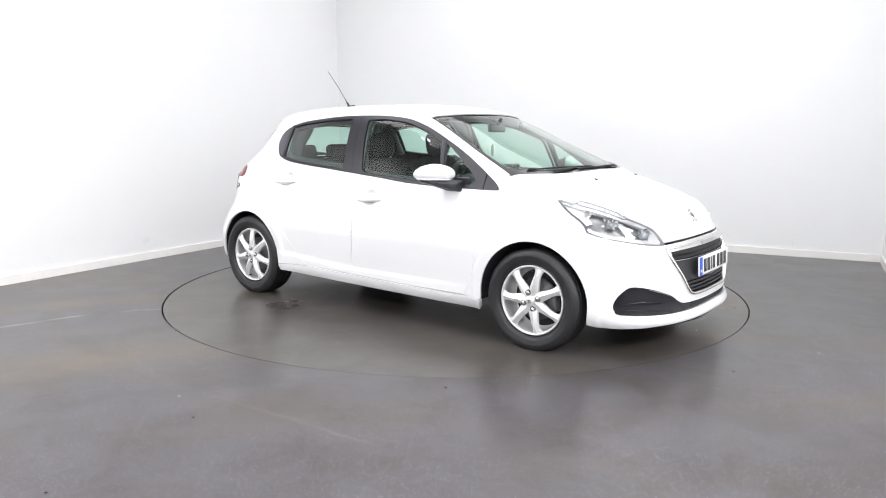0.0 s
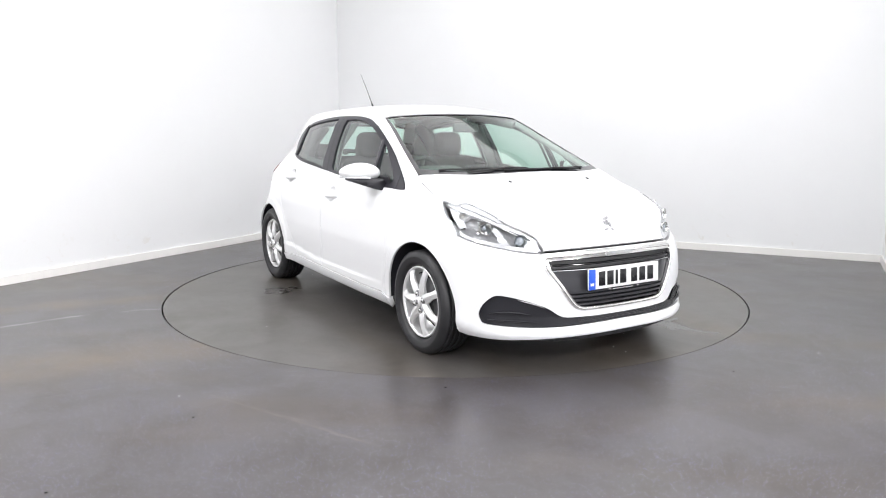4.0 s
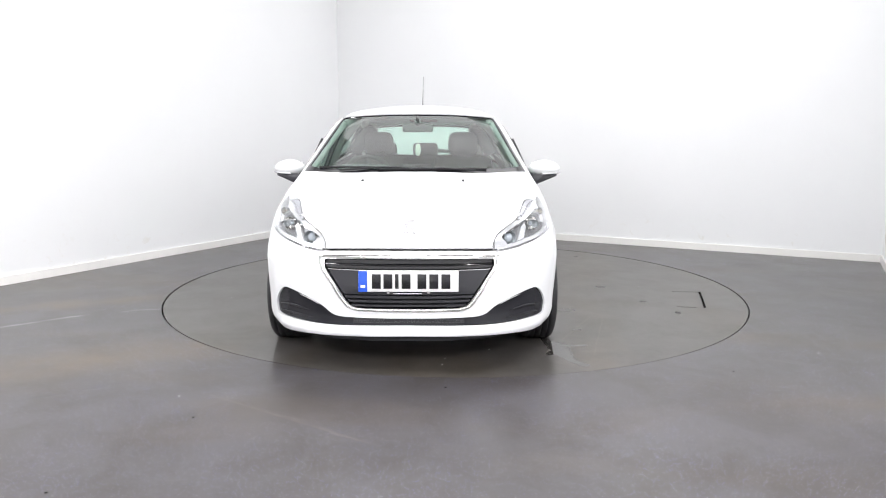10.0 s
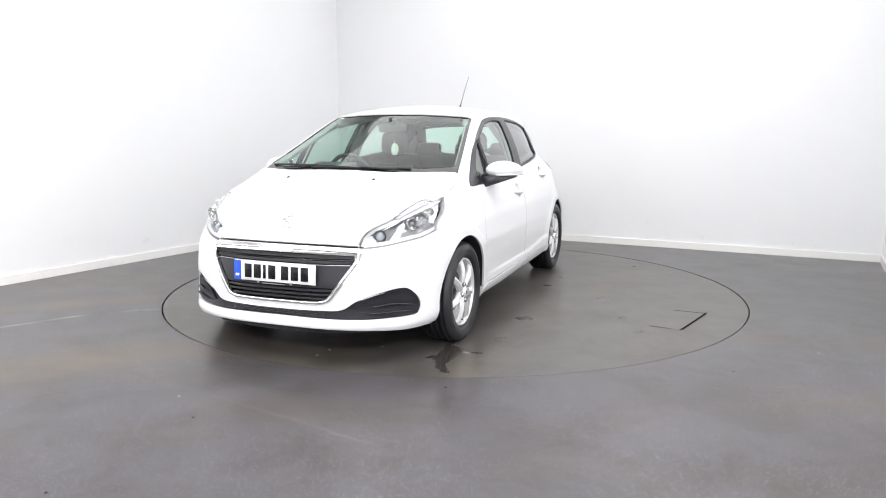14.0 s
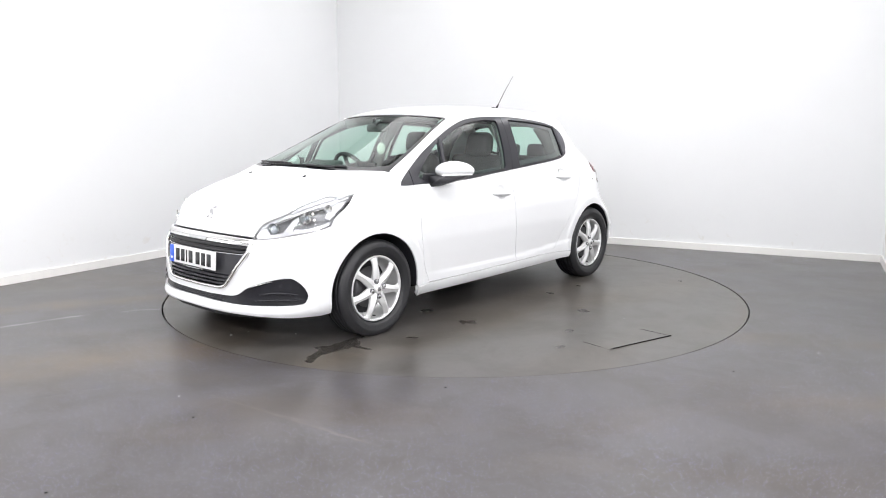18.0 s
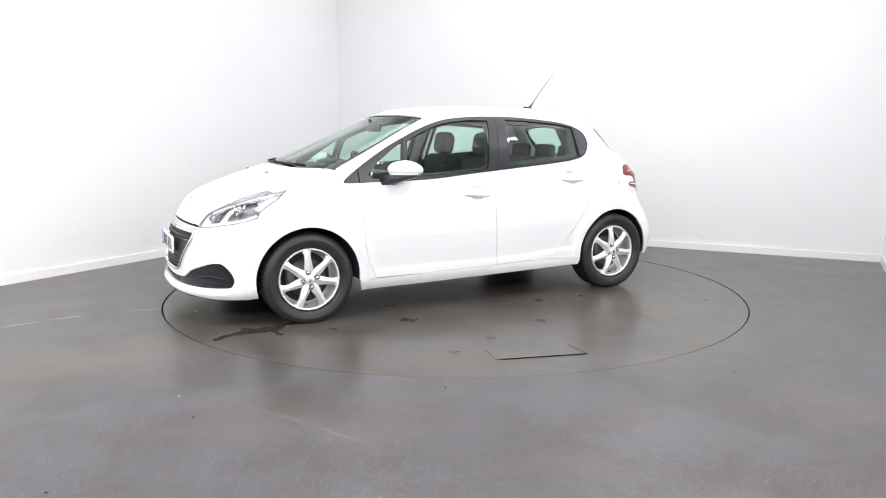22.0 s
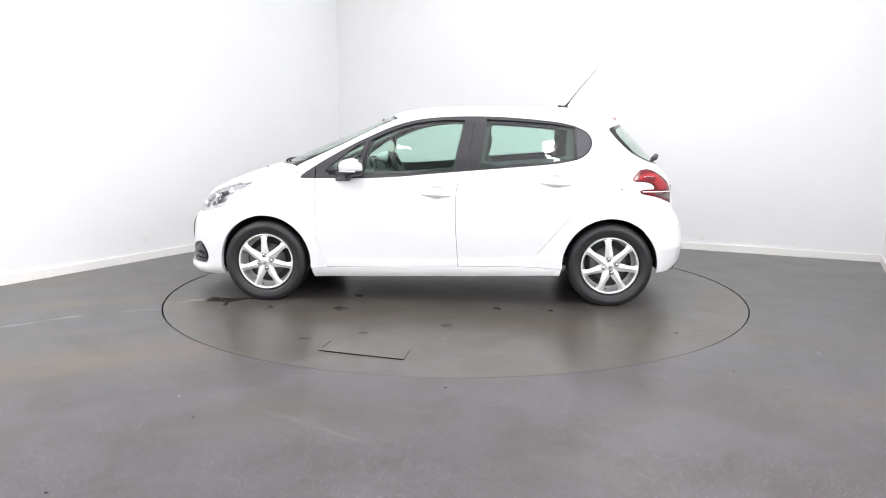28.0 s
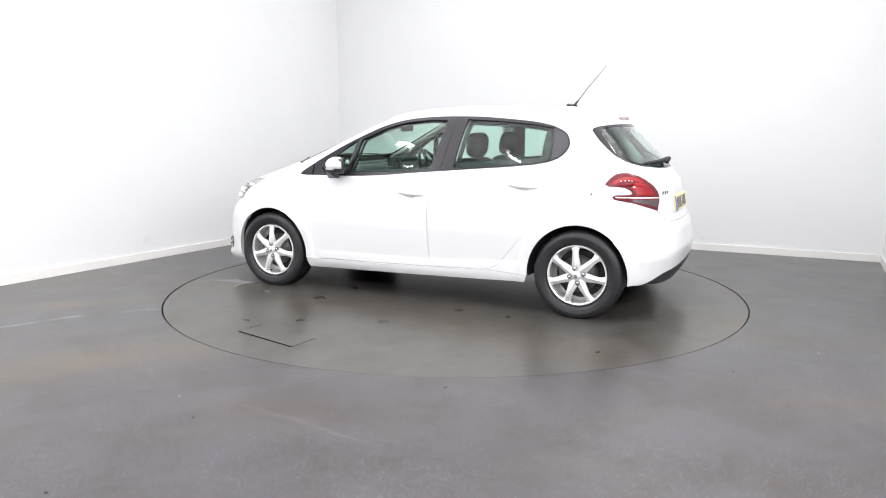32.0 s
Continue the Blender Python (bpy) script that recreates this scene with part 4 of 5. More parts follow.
geo = {
    "front_wing": skin([("left", [FENDER])], gap=0.0, step=0.014), "body_side": skin([("left", [BODY_SIDE])], gap=0.0005, step=0.015), "front_door": skin([("left", [DOOR_1, cup_hole(*HANDLE_1)])], gap=0.0019, step=0.018), "rear_door": skin([("left", [DOOR_2, cup_hole(*HANDLE_2)])], gap=0.0019, step=0.018), "sill": skin([("left", [SILL])], inset=-0.006, lip=0.03),
    "inner_1": skin([("left", [PANE_1, inner_loop(PANE_1, 0.016)])], inset=0.030, lip=0.012, step=0.03, gap=0.0), "inner_2": skin([("left", [PANE_2, inner_loop(PANE_2, 0.034)])], inset=0.034, lip=0.012, step=0.03, gap=0.0), "cowl_corner": skin([("top", [[(1.11, 0.668), (1.035, 0.716), (1.022, 0.714), (1.022, 0.750), (1.10, 0.748)]])], inset=0.0035, lip=0.0, step=0.02, gap=0.0),
    "frame_1": skin([("left", [FRAME_1, QUARTER, PANE_1])], inset=-0.001, lip=0.016, step=0.02), "frame_2": skin([("left", [FRAME_2, PANE_2])], inset=-0.001, lip=0.016, step=0.02),
    "corner": skin([("left", [run(WINDOW_LOW, 1.0, 0.891) + run(WINDOW_TOP, 0.891, 1.0)])], inset=-0.004, lip=0.01, step=0.02), "corner_2": skin([("left", [CORNER_IN])], inset=-0.0035, lip=0.008, step=0.02), "corner_rim": skin([("left", [CORNER_OUT])], inset=-0.001, lip=0.01, step=0.02),
    "quarter": skin([("left", [QUARTER])], inset=0.006, lip=0, gap=0), "pane_1": skin([("left", [PANE_1])], inset=0.008, lip=0, step=0.05, gap=0), "pane_2": skin([("left", [PANE_2])], inset=0.008, lip=0, step=0.05, gap=0),
    "inner_pillar": skin([("left", [[(-0.945, 1.055), (-1.000, 1.062), (-1.008, 1.15), (-1.012, 1.276), (-0.962, 1.286), (-0.950, 1.17)]])], inset=0.028, lip=0, step=0.04, gap=0), "lining_1": skin([("left", [[(x, z + 0.010) for x, z in DOOR_1]])], inset=0.07, lip=0, step=0.06), "lining_2": skin([("left", [[(x, z + 0.010) for x, z in DOOR_2]])], inset=0.07, lip=0, step=0.06),
    "tail_lamp": skin([("rear", [TAIL_LAMP])], inset=-0.005, lip=0.014, step=0.018, gap=0), "tail_seal": skin([("rear", [TAIL_LAMP])], inset=-0.003, lip=0.012, step=0.018, gap=-0.005), "tail_glow": skin([("rear", [bend((48.0, 0.918), (45.5, 0.945), (42.0, 0.958), (38.5, 0.955), (35.0, 0.930), n=3) + bend((36.5, 0.915), (40.0, 0.932), (44.0, 0.930), (47.0, 0.912), n=3)])], inset=-0.0062, lip=0.003, step=0.012, gap=0), "tail_glow_2": skin([("rear", [bend((39.2, 0.922), (35.8, 0.912), (33.2, 0.880), (31.8, 0.845), n=3) + bend((35.0, 0.838), (39.2, 0.842), (40.0, 0.862), (41.4, 0.888), n=3)])], inset=-0.0062, lip=0.003, step=0.012, gap=0), "tail_strip": skin([("rear", [LAMP_STRIP])], inset=-0.0065, lip=0.004, step=0.015, gap=0), "tail_smoke": skin([("rear", [LAMP_SMOKE])], inset=-0.0062, lip=0.004, step=0.015, gap=0),
}
for s in (1, -1):
    lay("front_wing", geo["front_wing"], PAINT, car, s)
    side = lay("body_side", geo["body_side"], PAINT, car, s)
    lay("cowl_corner", geo["cowl_corner"], PAINT, side, s)
    q, _ = meet(*rays("left", np.array(bend(*JOINT, n=8))), 0.0036)
    part("bumper_joint", tube([(v[0], s * v[1], v[2]) for v in q], 0.0045, 6), PAINT, side)
    sill = lay("sill", geo["sill"], PAINT, car, s)
    q, _ = meet(*rays("left", np.array([(x, float(np.interp(x, (-0.55, -0.168, 0.30, 0.797), (0.286, 0.276, 0.266, 0.262))) + 0.002) for x in np.linspace(0.79, -0.49, 24)])), 0.001)
    part("sill_seam", tube([(v[0], s * v[1], v[2]) for v in q], 0.0015, 6), SEAM, sill, "grey rubber seam above the sill")
    lay("corner_trim", geo["corner"], TRIM_GLOSS, side, s, "dark grey plastic corner trim")
    lay("corner_rim", geo["corner_rim"], TRIM_GLOSS, side, s)
    lay("corner_trim", geo["corner_2"], TRIM_SHEEN, side, s, "dark grey plastic corner trim")
    for k in ("1", "2"):
        door = lay("front_door" if k == "1" else "rear_door", geo["front_door" if k == "1" else "rear_door"], PAINT, car, s)
        lay("window_frame", geo["frame_" + k], TRIM_GLOSS, door, s, "satin black window frame")
        lay("window_pane", geo["pane_" + k], GLASS, door, s, "green-tinted side glass")
        lay("door_lining", geo["lining_" + k], CABIN, door, s, "dark grey inner door lining")
        lay("inner_frame", geo["inner_" + k], TRIM, door, s, "dark inner window surround")
        # handle: a rounded bar over a shallow cup
        hx, hz = HANDLE_1 if k == "1" else HANDLE_2
        q, _ = meet(*rays("left", np.array([(hx, hz)])))
        hy = q[0][1]
        tilt = -3.5
        nrm = Vector(slope(q)[0])
        turn_out = Vector((0, 1, 0)).rotation_difference(Vector((nrm.x, s * nrm.y, nrm.z))).to_matrix().to_4x4()
        cup = lathe([(0.0655, -0.0008), (0.0595, -0.003), (0.052, -0.010), (0.036, -0.018), (0.001, -0.021)], 32)
        part("handle_cup", cup, PAINT, door).matrix_basis = Matrix.Translation((hx, s * float(meet(*rays("left", np.array([(hx, hz + 0.010)])))[0][0][1]), hz + 0.010)) @ turn_out @ Matrix.Diagonal((1, 1, 0.87, 1))
        bm = bmesh.new()
        bmesh.ops.create_uvsphere(bm, u_segments=32, v_segments=14, radius=1, matrix=pose(hx, s * (hy + 0.004), hz - 0.006, s * 14, tilt, 0) @ Matrix.Diagonal((0.112, 0.020, 0.0165, 1)))
        part("door_handle", bm, PAINT, door, "white painted door handle")
        if k == "1":
            lay("quarter_glass", geo["quarter"], GLASS, door, s)
            zs = [(0.568, 0.935), (0.540, 1.05), (0.505, 1.20)]
            q, _ = meet(*rays("left", np.array(zs)))
            part("divider_bar", tube([(v[0], s * (v[1] + 0.004), v[2]) for v in q], 0.014, 8), TRIM_GLOSS, door)
        else:
            lay("inner_pillar", geo["inner_pillar"], CABIN, door, s, "dark inner pillar trim behind the glass")
            zs = [(-1.012, 1.052), (-1.016, 1.17), (-1.018, 1.292)]
            q, _ = meet(*rays("left", np.array(zs)))
            part("divider_bar", tube([(v[0], s * v[1], v[2]) for v in q], 0.0035, 8), STEEL_DARK, door)
    # door mirror: a wedge-shaped black foot under a white cap
    bm = bmesh.new()
    for y, lo, hi, x0, x1 in ((0.968, 0.952, 0.966, 0.550, 0.640), (0.88, 0.925, 0.968, 0.600, 0.690), (0.765, 0.880, 0.962, 0.650, 0.750)):
        for x in (x0, x1):
            for z in (lo, hi):
                bm.verts.new((x, s * y, z))
    bmesh.ops.convex_hull(bm, input=bm.verts[:])
    bmesh.ops.bevel(bm, geom=bm.edges[:], offset=0.004, segments=2, affect="EDGES", clamp_overlap=True)
    mirror = part("door_mirror", bm, TRIM, car, "white door mirror with a black base")
    at = pose(0.592, s * 0.886, 0.998, 0, 0, s * 12)
    bm = bmesh.new()
    bmesh.ops.create_uvsphere(bm, u_segments=40, v_segments=24, radius=1)
    for v in bm.verts:
        o = v.co.y * s
        v.co.x = 0.094 * v.co.x if v.co.x > 0 else max(0.075 * v.co.x, -0.046)
        v.co.x -= 0.034 * o
        v.co.y *= 0.124
        v.co.z = max(0.063 * v.co.z, -0.030 + 0.006 * o) * (1.0 - 0.16 * max(o, 0.0))
    bmesh.ops.transform(bm, matrix=at, verts=bm.verts)
    part("mirror_cap", bm, PAINT, mirror, "white painted mirror cap")
    bm = bmesh.new()
    bmesh.ops.create_uvsphere(bm, u_segments=32, v_segments=18, radius=1)
    for v in bm.verts:
        o = v.co.y * s
        v.co.x = 0.080 * v.co.x if v.co.x > 0 else max(0.085 * v.co.x, -0.056)
        v.co.x -= 0.034 * o
        v.co.y *= 0.104
        v.co.z = min(max(0.082 * v.co.z, -0.064), 0.054 if v.co.x < -0.03 else -0.028) * (1.0 - 0.2 * max(o, 0.0))
    bmesh.ops.transform(bm, matrix=at, verts=bm.verts)
    part("mirror_shell", bm, TRIM, mirror, "black lower shell and bezel of the mirror")
    bm = rbox((0.006, 0.150, 0.074), (-0.057, 0.0, 0.004), (0, 0, s * -10), r=0.003)
    bmesh.ops.transform(bm, matrix=at, verts=bm.verts)
    part("mirror_glass", bm, MIRROR, mirror, "silvered mirror glass")
    bm = tube([(0.091 * math.cos(a) - 0.034 * math.sin(a), s * 0.122 * math.sin(a), -0.029 + 0.003 * math.sin(a)) for a in np.linspace(-0.4, 1.40, 18)], 0.0055, 8)
    bmesh.ops.transform(bm, matrix=at, verts=bm.verts)
    part("mirror_indicator", bm, LENS, mirror, "clear indicator strip")
    part("mirror_foot", rbox((0.17, 0.016, 0.075), (0.705, s * 0.772, 0.945), (s * -20, 0, 0), 0.007), TRIM, mirror)
    # tail lamp
    lamp = lay("tail_lamp", geo["tail_lamp"], RED_LENS, car, s, "red rear lamp with a clear strip")
    lay("lamp_seal", geo["tail_seal"], RED_DARK, lamp, s)
    lay("lamp_band", geo["tail_glow"], RED_BRIGHT, lamp, s)
    lay("lamp_band", geo["tail_glow_2"], RED_BRIGHT, lamp, s)
    for a, z in ((44.6, 0.932), (43.0, 0.934), (41.6, 0.934), (40.4, 0.932)):
        q, _ = meet(*rays("rear", np.array([(radians(a), z)])), -0.008)
        part("lamp_spark", rbox((0.008, 0.006, 0.008), (q[0][0], s * q[0][1], q[0][2]), (0, 0, s * 40), 0.002), LENS_WHITE, lamp)
    lay("lamp_strip", geo["tail_strip"], LENS_WHITE, lamp, s, "clear strip across the lamp")
    lay("lamp_corner", geo["tail_smoke"], SMOKE, lamp, s, "smoked lower lamp corner")
    if s > 0:
        q, _ = meet(*rays("left", np.array([(-1.339, 0.845)])))
        part("body_chip", rbox((0.012, 0.003, 0.014), tuple(q[0]), (0, 20, 0), 0.001), STEEL_DARK, side)
    # wheel arch liners
    for ax in (1.266, -1.266):
        bm = bmesh.new()
        ang = np.linspace(-0.10, math.pi + 0.10, 26)
        q, _ = meet(*rays("left", np.array([(ax + 0.352 * math.cos(a), 0.295 + 0.352 * math.sin(a)) for a in ang])))
        rows = [[bm.verts.new((ax + 0.352 * math.cos(a), s * y, 0.295 + 0.352 * math.sin(a))) for y in (0.48, v[1] - 0.012)] for a, v in zip(ang, q)]
        for a, b in zip(rows, rows[1:]):
            bm.faces.new((a[0], a[1], b[1], b[0]))
        bm.faces.new([r[0] for r in rows])
        part("wheel_arch_liner", bm, TRIM, car)

# head lamps: a clear cover over a dark housing with its reflectors
LAMP = LAMP_LOW + LAMP_BACK[1:] + LAMP_TOP[1:] + [(25.4, 0.637)]
cover = skin([("front", [LAMP])], inset=0.001, lip=0.004, step=0.02, gap=0.0005)
tub = skin([("front", [LAMP])], inset=0.048, lip=0.0, step=0.025, gap=0.0)
wall = skin([("front", [LAMP])], inset=0.004, lip=0.052, step=0.025, gap=0.0)


def place(deg, z, inset):
    q, _ = meet(*rays("front", np.array([(radians(deg), z)])), inset)
    return Vector(q[0])


def lamp_strip(pts, width, inset, lip=0.02):
    up = [(a, z + width / 2) for a, z in pts]
    return skin([("front", [up + [(a, z - width / 2) for a, z in reversed(pts)]])], inset, lip, 0.012, 0.0)


daylight = lamp_strip(bend((58.5, 0.864), (54.0, 0.847), (47.0, 0.820), (41.5, 0.790), (36.0, 0.757), (31.0, 0.722), (28.0, 0.692), (26.8, 0.664), n=5), 0.018, 0.014)
daylight_rim = lamp_strip(bend((57.5, 0.848), (53.0, 0.832), (46.0, 0.803), (40.5, 0.772), (35.5, 0.738), (31.5, 0.705), (29.2, 0.680), n=5), 0.004, 0.020, 0.012)
lower = lamp_strip(bend((27.0, 0.643), (33.0, 0.653), (38.5, 0.669), (43.2, 0.683), (48.0, 0.704), (50.6, 0.722), n=5), 0.018, 0.012)
upper = skin([("front", [bend((37.4, 0.779), (39.4, 0.801), (42.8, 0.826), (47.4, 0.850), (51.0, 0.863), (53.2, 0.861), n=3) + bend((52.4, 0.852), (47.4, 0.833), (42.2, 0.806), (38.6, 0.780), n=3)])], 0.006, 0.03, 0.012, 0.0)
front_panel = skin([("front", [[(26.2, 0.640), (30.2, 0.643), (31.0, 0.662), (29.8, 0.694), (28.4, 0.690), (26.8, 0.664)]])], 0.014, 0.02, 0.012, 0.0)
divider = skin([("front", [[(35.2, 0.668), (38.4, 0.676), (38.8, 0.700), (40.6, 0.738), (40.2, 0.758), (38.2, 0.738), (36.8, 0.702)]])], 0.022, 0.025, 0.012, 0.0)
rear_panel = skin([("front", [[(49.0, 0.752), (51.0, 0.742), (52.8, 0.775), (56.4, 0.822), (58.3, 0.850), (54.0, 0.834), (48.4, 0.808), (50.2, 0.786)]])], 0.028, 0.02, 0.012, 0.0)
for s in (1, -1):
    lamp = lay("head_lamp", tub, LAMP_TUB, car, s, "clear glass head lamp with chrome reflectors")
    V, F, N = wall
    rimmed = [f for f in F if len(f) == 4]
    lay("lamp_wall", (V, rimmed, N), LAMP_SILVER, lamp, s)
    lay("lamp_cover", cover, LAMP_GLASS, lamp, s, "clear lamp cover")
    lay("daylight_strip", daylight, LAMP_SILVER, lamp, s, "clear silvery daylight strip")
    lay("daylight_rim", daylight_rim, CHROME, lamp, s)
    lay("lower_bezel", lower, LAMP_SILVER, lamp, s, "silver lower bezel")
    lay("indicator_strip", upper, LAMP_MID, lamp, s, "ribbed silver indicator reflector")
    for k in range(9):
        a = 39.6 + k * 1.55
        q = place(a, float(np.interp(a, (39.6, 42.8, 47.4, 52.0), (0.796, 0.818, 0.842, 0.857))), 0.003)
        part("indicator_rib", rbox((0.010, 0.003, 0.013), (q.x, s * q.y, q.z), (0, -25, s * 45), 0.0012), LAMP_MID, lamp)
    q, _ = meet(*rays("front", np.array([(radians(a), z) for a, z in LAMP])), 0.001)
    part("lamp_gasket", tube([(v[0], s * v[1], v[2]) for v in q], 0.0011, 6, True), LAMP_SILVER, lamp)
    lay("front_bezel", front_panel, LAMP_SILVER, lamp, s)
    lay("lamp_divider", divider, LAMP_SILVER, lamp, s)
    lay("rear_bezel", rear_panel, LAMP_SILVER, lamp, s)
    for deg, z, r, depth, name in ((32.6, 0.690, 0.036, 0.045, "projector"), (43.6, 0.752, 0.036, 0.045, "reflector_bowl"), (51.6, 0.806, 0.022, 0.034, "indicator_bowl")):
        c = place(deg, z, depth)
        bowl = lathe([(r, 0.045), (r * 0.97, 0.040), (r * 0.8, 0.018), (r * 0.45, 0.003), (0.001, 0.0)], 28)
        bmesh.ops.transform(bowl, matrix=pose(c.x, s * c.y, c.z, 0, 0, s * (deg * 0.55) - 90), verts=bowl.verts)
        part(name, bowl, CHROME, lamp)
        ball = bmesh.new()
        bmesh.ops.create_uvsphere(ball, u_segments=20, v_segments=12, radius=r * (0.72 if name == "projector" else 0.32), matrix=pose(c.x, s * c.y, c.z, 0, 0, s * deg * 0.55) @ pose(0.018, 0, 0))
        part("lens_ball" if name == "projector" else "bulb", ball, {"projector": LENS_BALL, "indicator_bowl": AMBER}.get(name, LENS_BALL), lamp)
    for k, (deg, z) in enumerate(((42.0, 0.770), (45.6, 0.742), (42.4, 0.728), (45.0, 0.775))):
        c = place(deg, z, 0.022)
        part("bulb_bracket", rbox((0.012, 0.018, 0.010), (c.x, s * c.y, c.z), (s * 30 * k, -20, s * deg), 0.003), CHROME, lamp)

# tailgate, rear bumper
GATE_Z = 1.322
gate_side = [q for q in GATE_LINE if q[1] < GATE_Z]
GATE_ROUND = side_to_round(gate_side + LAMP_SEAT, "rear")
contour = [(a, GATE_Z) for a in np.linspace(0, GATE_ROUND[0][0] - 1.0, 14)]
GATE = contour + GATE_ROUND + bend((29.5, 0.72), (26.0, 0.665), (12.0, 0.645), (0.0, 0.642), n=3)
REAR_GLASS = bend((0.0, 1.310), (14.0, 1.310), (30.0, 1.304), (44.0, 1.290), (48.5, 1.276), n=3) + bend((49.0, 1.262), (46.5, 1.19), (41.5, 1.095), (38.0, 1.055), n=3) + bend((35.0, 1.040), (28.0, 1.018), (12.0, 1.000), (0.0, 0.998), n=3)
SPOILER = round_to("rear", contour, [0, 1]) + [(-1.206, 0.492), (-1.238, 0.36), (-1.258, 0.18), (-1.265, 0.0)]
gate = lay("tailgate", skin([("rear", [whole_round(GATE), whole_round(REAR_GLASS)]), ("top", [whole(SPOILER)])], step=0.03, gap=0.001), PAINT, car, label="white painted tailgate")
inner = bend((0.0, 1.292), (14.0, 1.291), (33.0, 1.284), (42.0, 1.268), n=3) + bend((44.5, 1.250), (43.0, 1.19), (38.5, 1.10), (35.0, 1.064), n=3) + bend((31.0, 1.046), (23.0, 1.028), (12.0, 1.016), (0.0, 1.014), n=3)
lay("rear_glass", skin([("rear", [whole_round(inner)])], inset=0.003, lip=0, step=0.04, gap=0), GLASS, gate, label="green-tinted rear window")
lay("glass_border", skin([("rear", [whole_round(REAR_GLASS), whole_round(inner)])], inset=0.0, lip=0.006, step=0.02, gap=0.001), FRIT, gate, label="black rear window border")
part("brake_light", rbox((0.03, 0.26, 0.022), (-1.366, 0, 1.348), (0, 30, 0), 0.008), BRAKE, gate, "pale red high brake light")
part("rear_wiper", rod([(-1.718, 0.02, 1.068), (-1.712, 0.07, 1.060), (-1.678, 0.22, 1.048), (-1.603, 0.417, 1.037)], (0.008, 0.020, 0.017, 0.006)), BLACK, gate, "black rear wiper")
part("wiper_hub", rbox((0.035, 0.05, 0.03), (-1.700, 0.05, 1.042), (0, -30, 0), 0.012), BLACK, gate)
rear_plate = part("rear_number_plate", rbox((0.012, 0.52, 0.111), (-1.803, 0, 0.757), (0, 10, 0), 0.005), PLATE_YELLOW, car, "yellow rear number plate")
mr = pose(-1.8096, 0, 0.757, 0, 10, 0)
for i, y in enumerate((0.166, 0.106, 0.060, 0.012, -0.070, -0.132, -0.194)):
    plate_piece("plate_bar", y, 0.0, 0.018 if i == 2 else 0.046, 0.076, BLACK_GLOSS, rear_plate, mr)
plate_piece("blue_band", 0.236, 0.0, 0.046, 0.109, PLATE_BLUE, rear_plate, mr)
for k in range(3):
    q, _ = meet(*rays("rear", np.array([(radians(25.5 - k * 2.0), 0.842)])))
    part("badge_piece", rbox((0.004, 0.024, 0.026), tuple(q[0]), (0, 0, -8), 0.001), STEEL_DARK, gate, "small dark badge piece" if k == 0 else "")
REAR_ARCH = side_to_round(arch(-1.266, 135, 187), "rear")
REAR_B = bend((0.0, 0.636), (12.0, 0.639), (26.0, 0.659), (29.8, 0.715), n=3) + side_to_round(REAR_JOINT, "rear") + REAR_ARCH + bend((44.0, 0.258), (40.5, 0.262), (37.0, 0.287), (31.0, 0.328), (19.0, 0.343), (0.0, 0.348), n=3)
rear_bumper = lay("rear_bumper", skin([("rear", [whole_round(REAR_B)])], inset=0.0008, lip=0.012, step=0.018, gap=-0.004), PAINT, car, label="white painted rear bumper")
DIFF = bend((0.0, 0.348), (19.0, 0.343), (31.0, 0.328), (37.0, 0.287), (39.5, 0.262), n=3) + [(34.0, 0.246), (18.0, 0.238), (0.0, 0.236)]
lay("diffuser", skin([("rear", [whole_round(DIFF)])], inset=0.006, lip=0.02, step=0.03), TRIM, rear_bumper, label="black plastic rear diffuser")
part("underbody", box(box(bmesh.new(), (3.30, 1.0, 0.10), (0.05, 0, 0.285)), (1.70, 1.46, 0.08), (0, 0, 0.265)), BLACK, car, "black underside of the car", smooth=False)
part("front_skid", prism(bmesh.new(), [(1.50, -0.60), (1.78, -0.62), (1.95, -0.42), (2.005, -0.2), (2.012, 0.0), (2.005, 0.2), (1.95, 0.42), (1.78, 0.62), (1.50, 0.60)], 0.168, 0.20), BLACK, car, "black plastic undertray behind the bumper lip", smooth=False)
part("exhaust_box", rbox((0.22, 0.50, 0.14), (-1.60, -0.10, 0.26), r=0.05), BLACK, car)


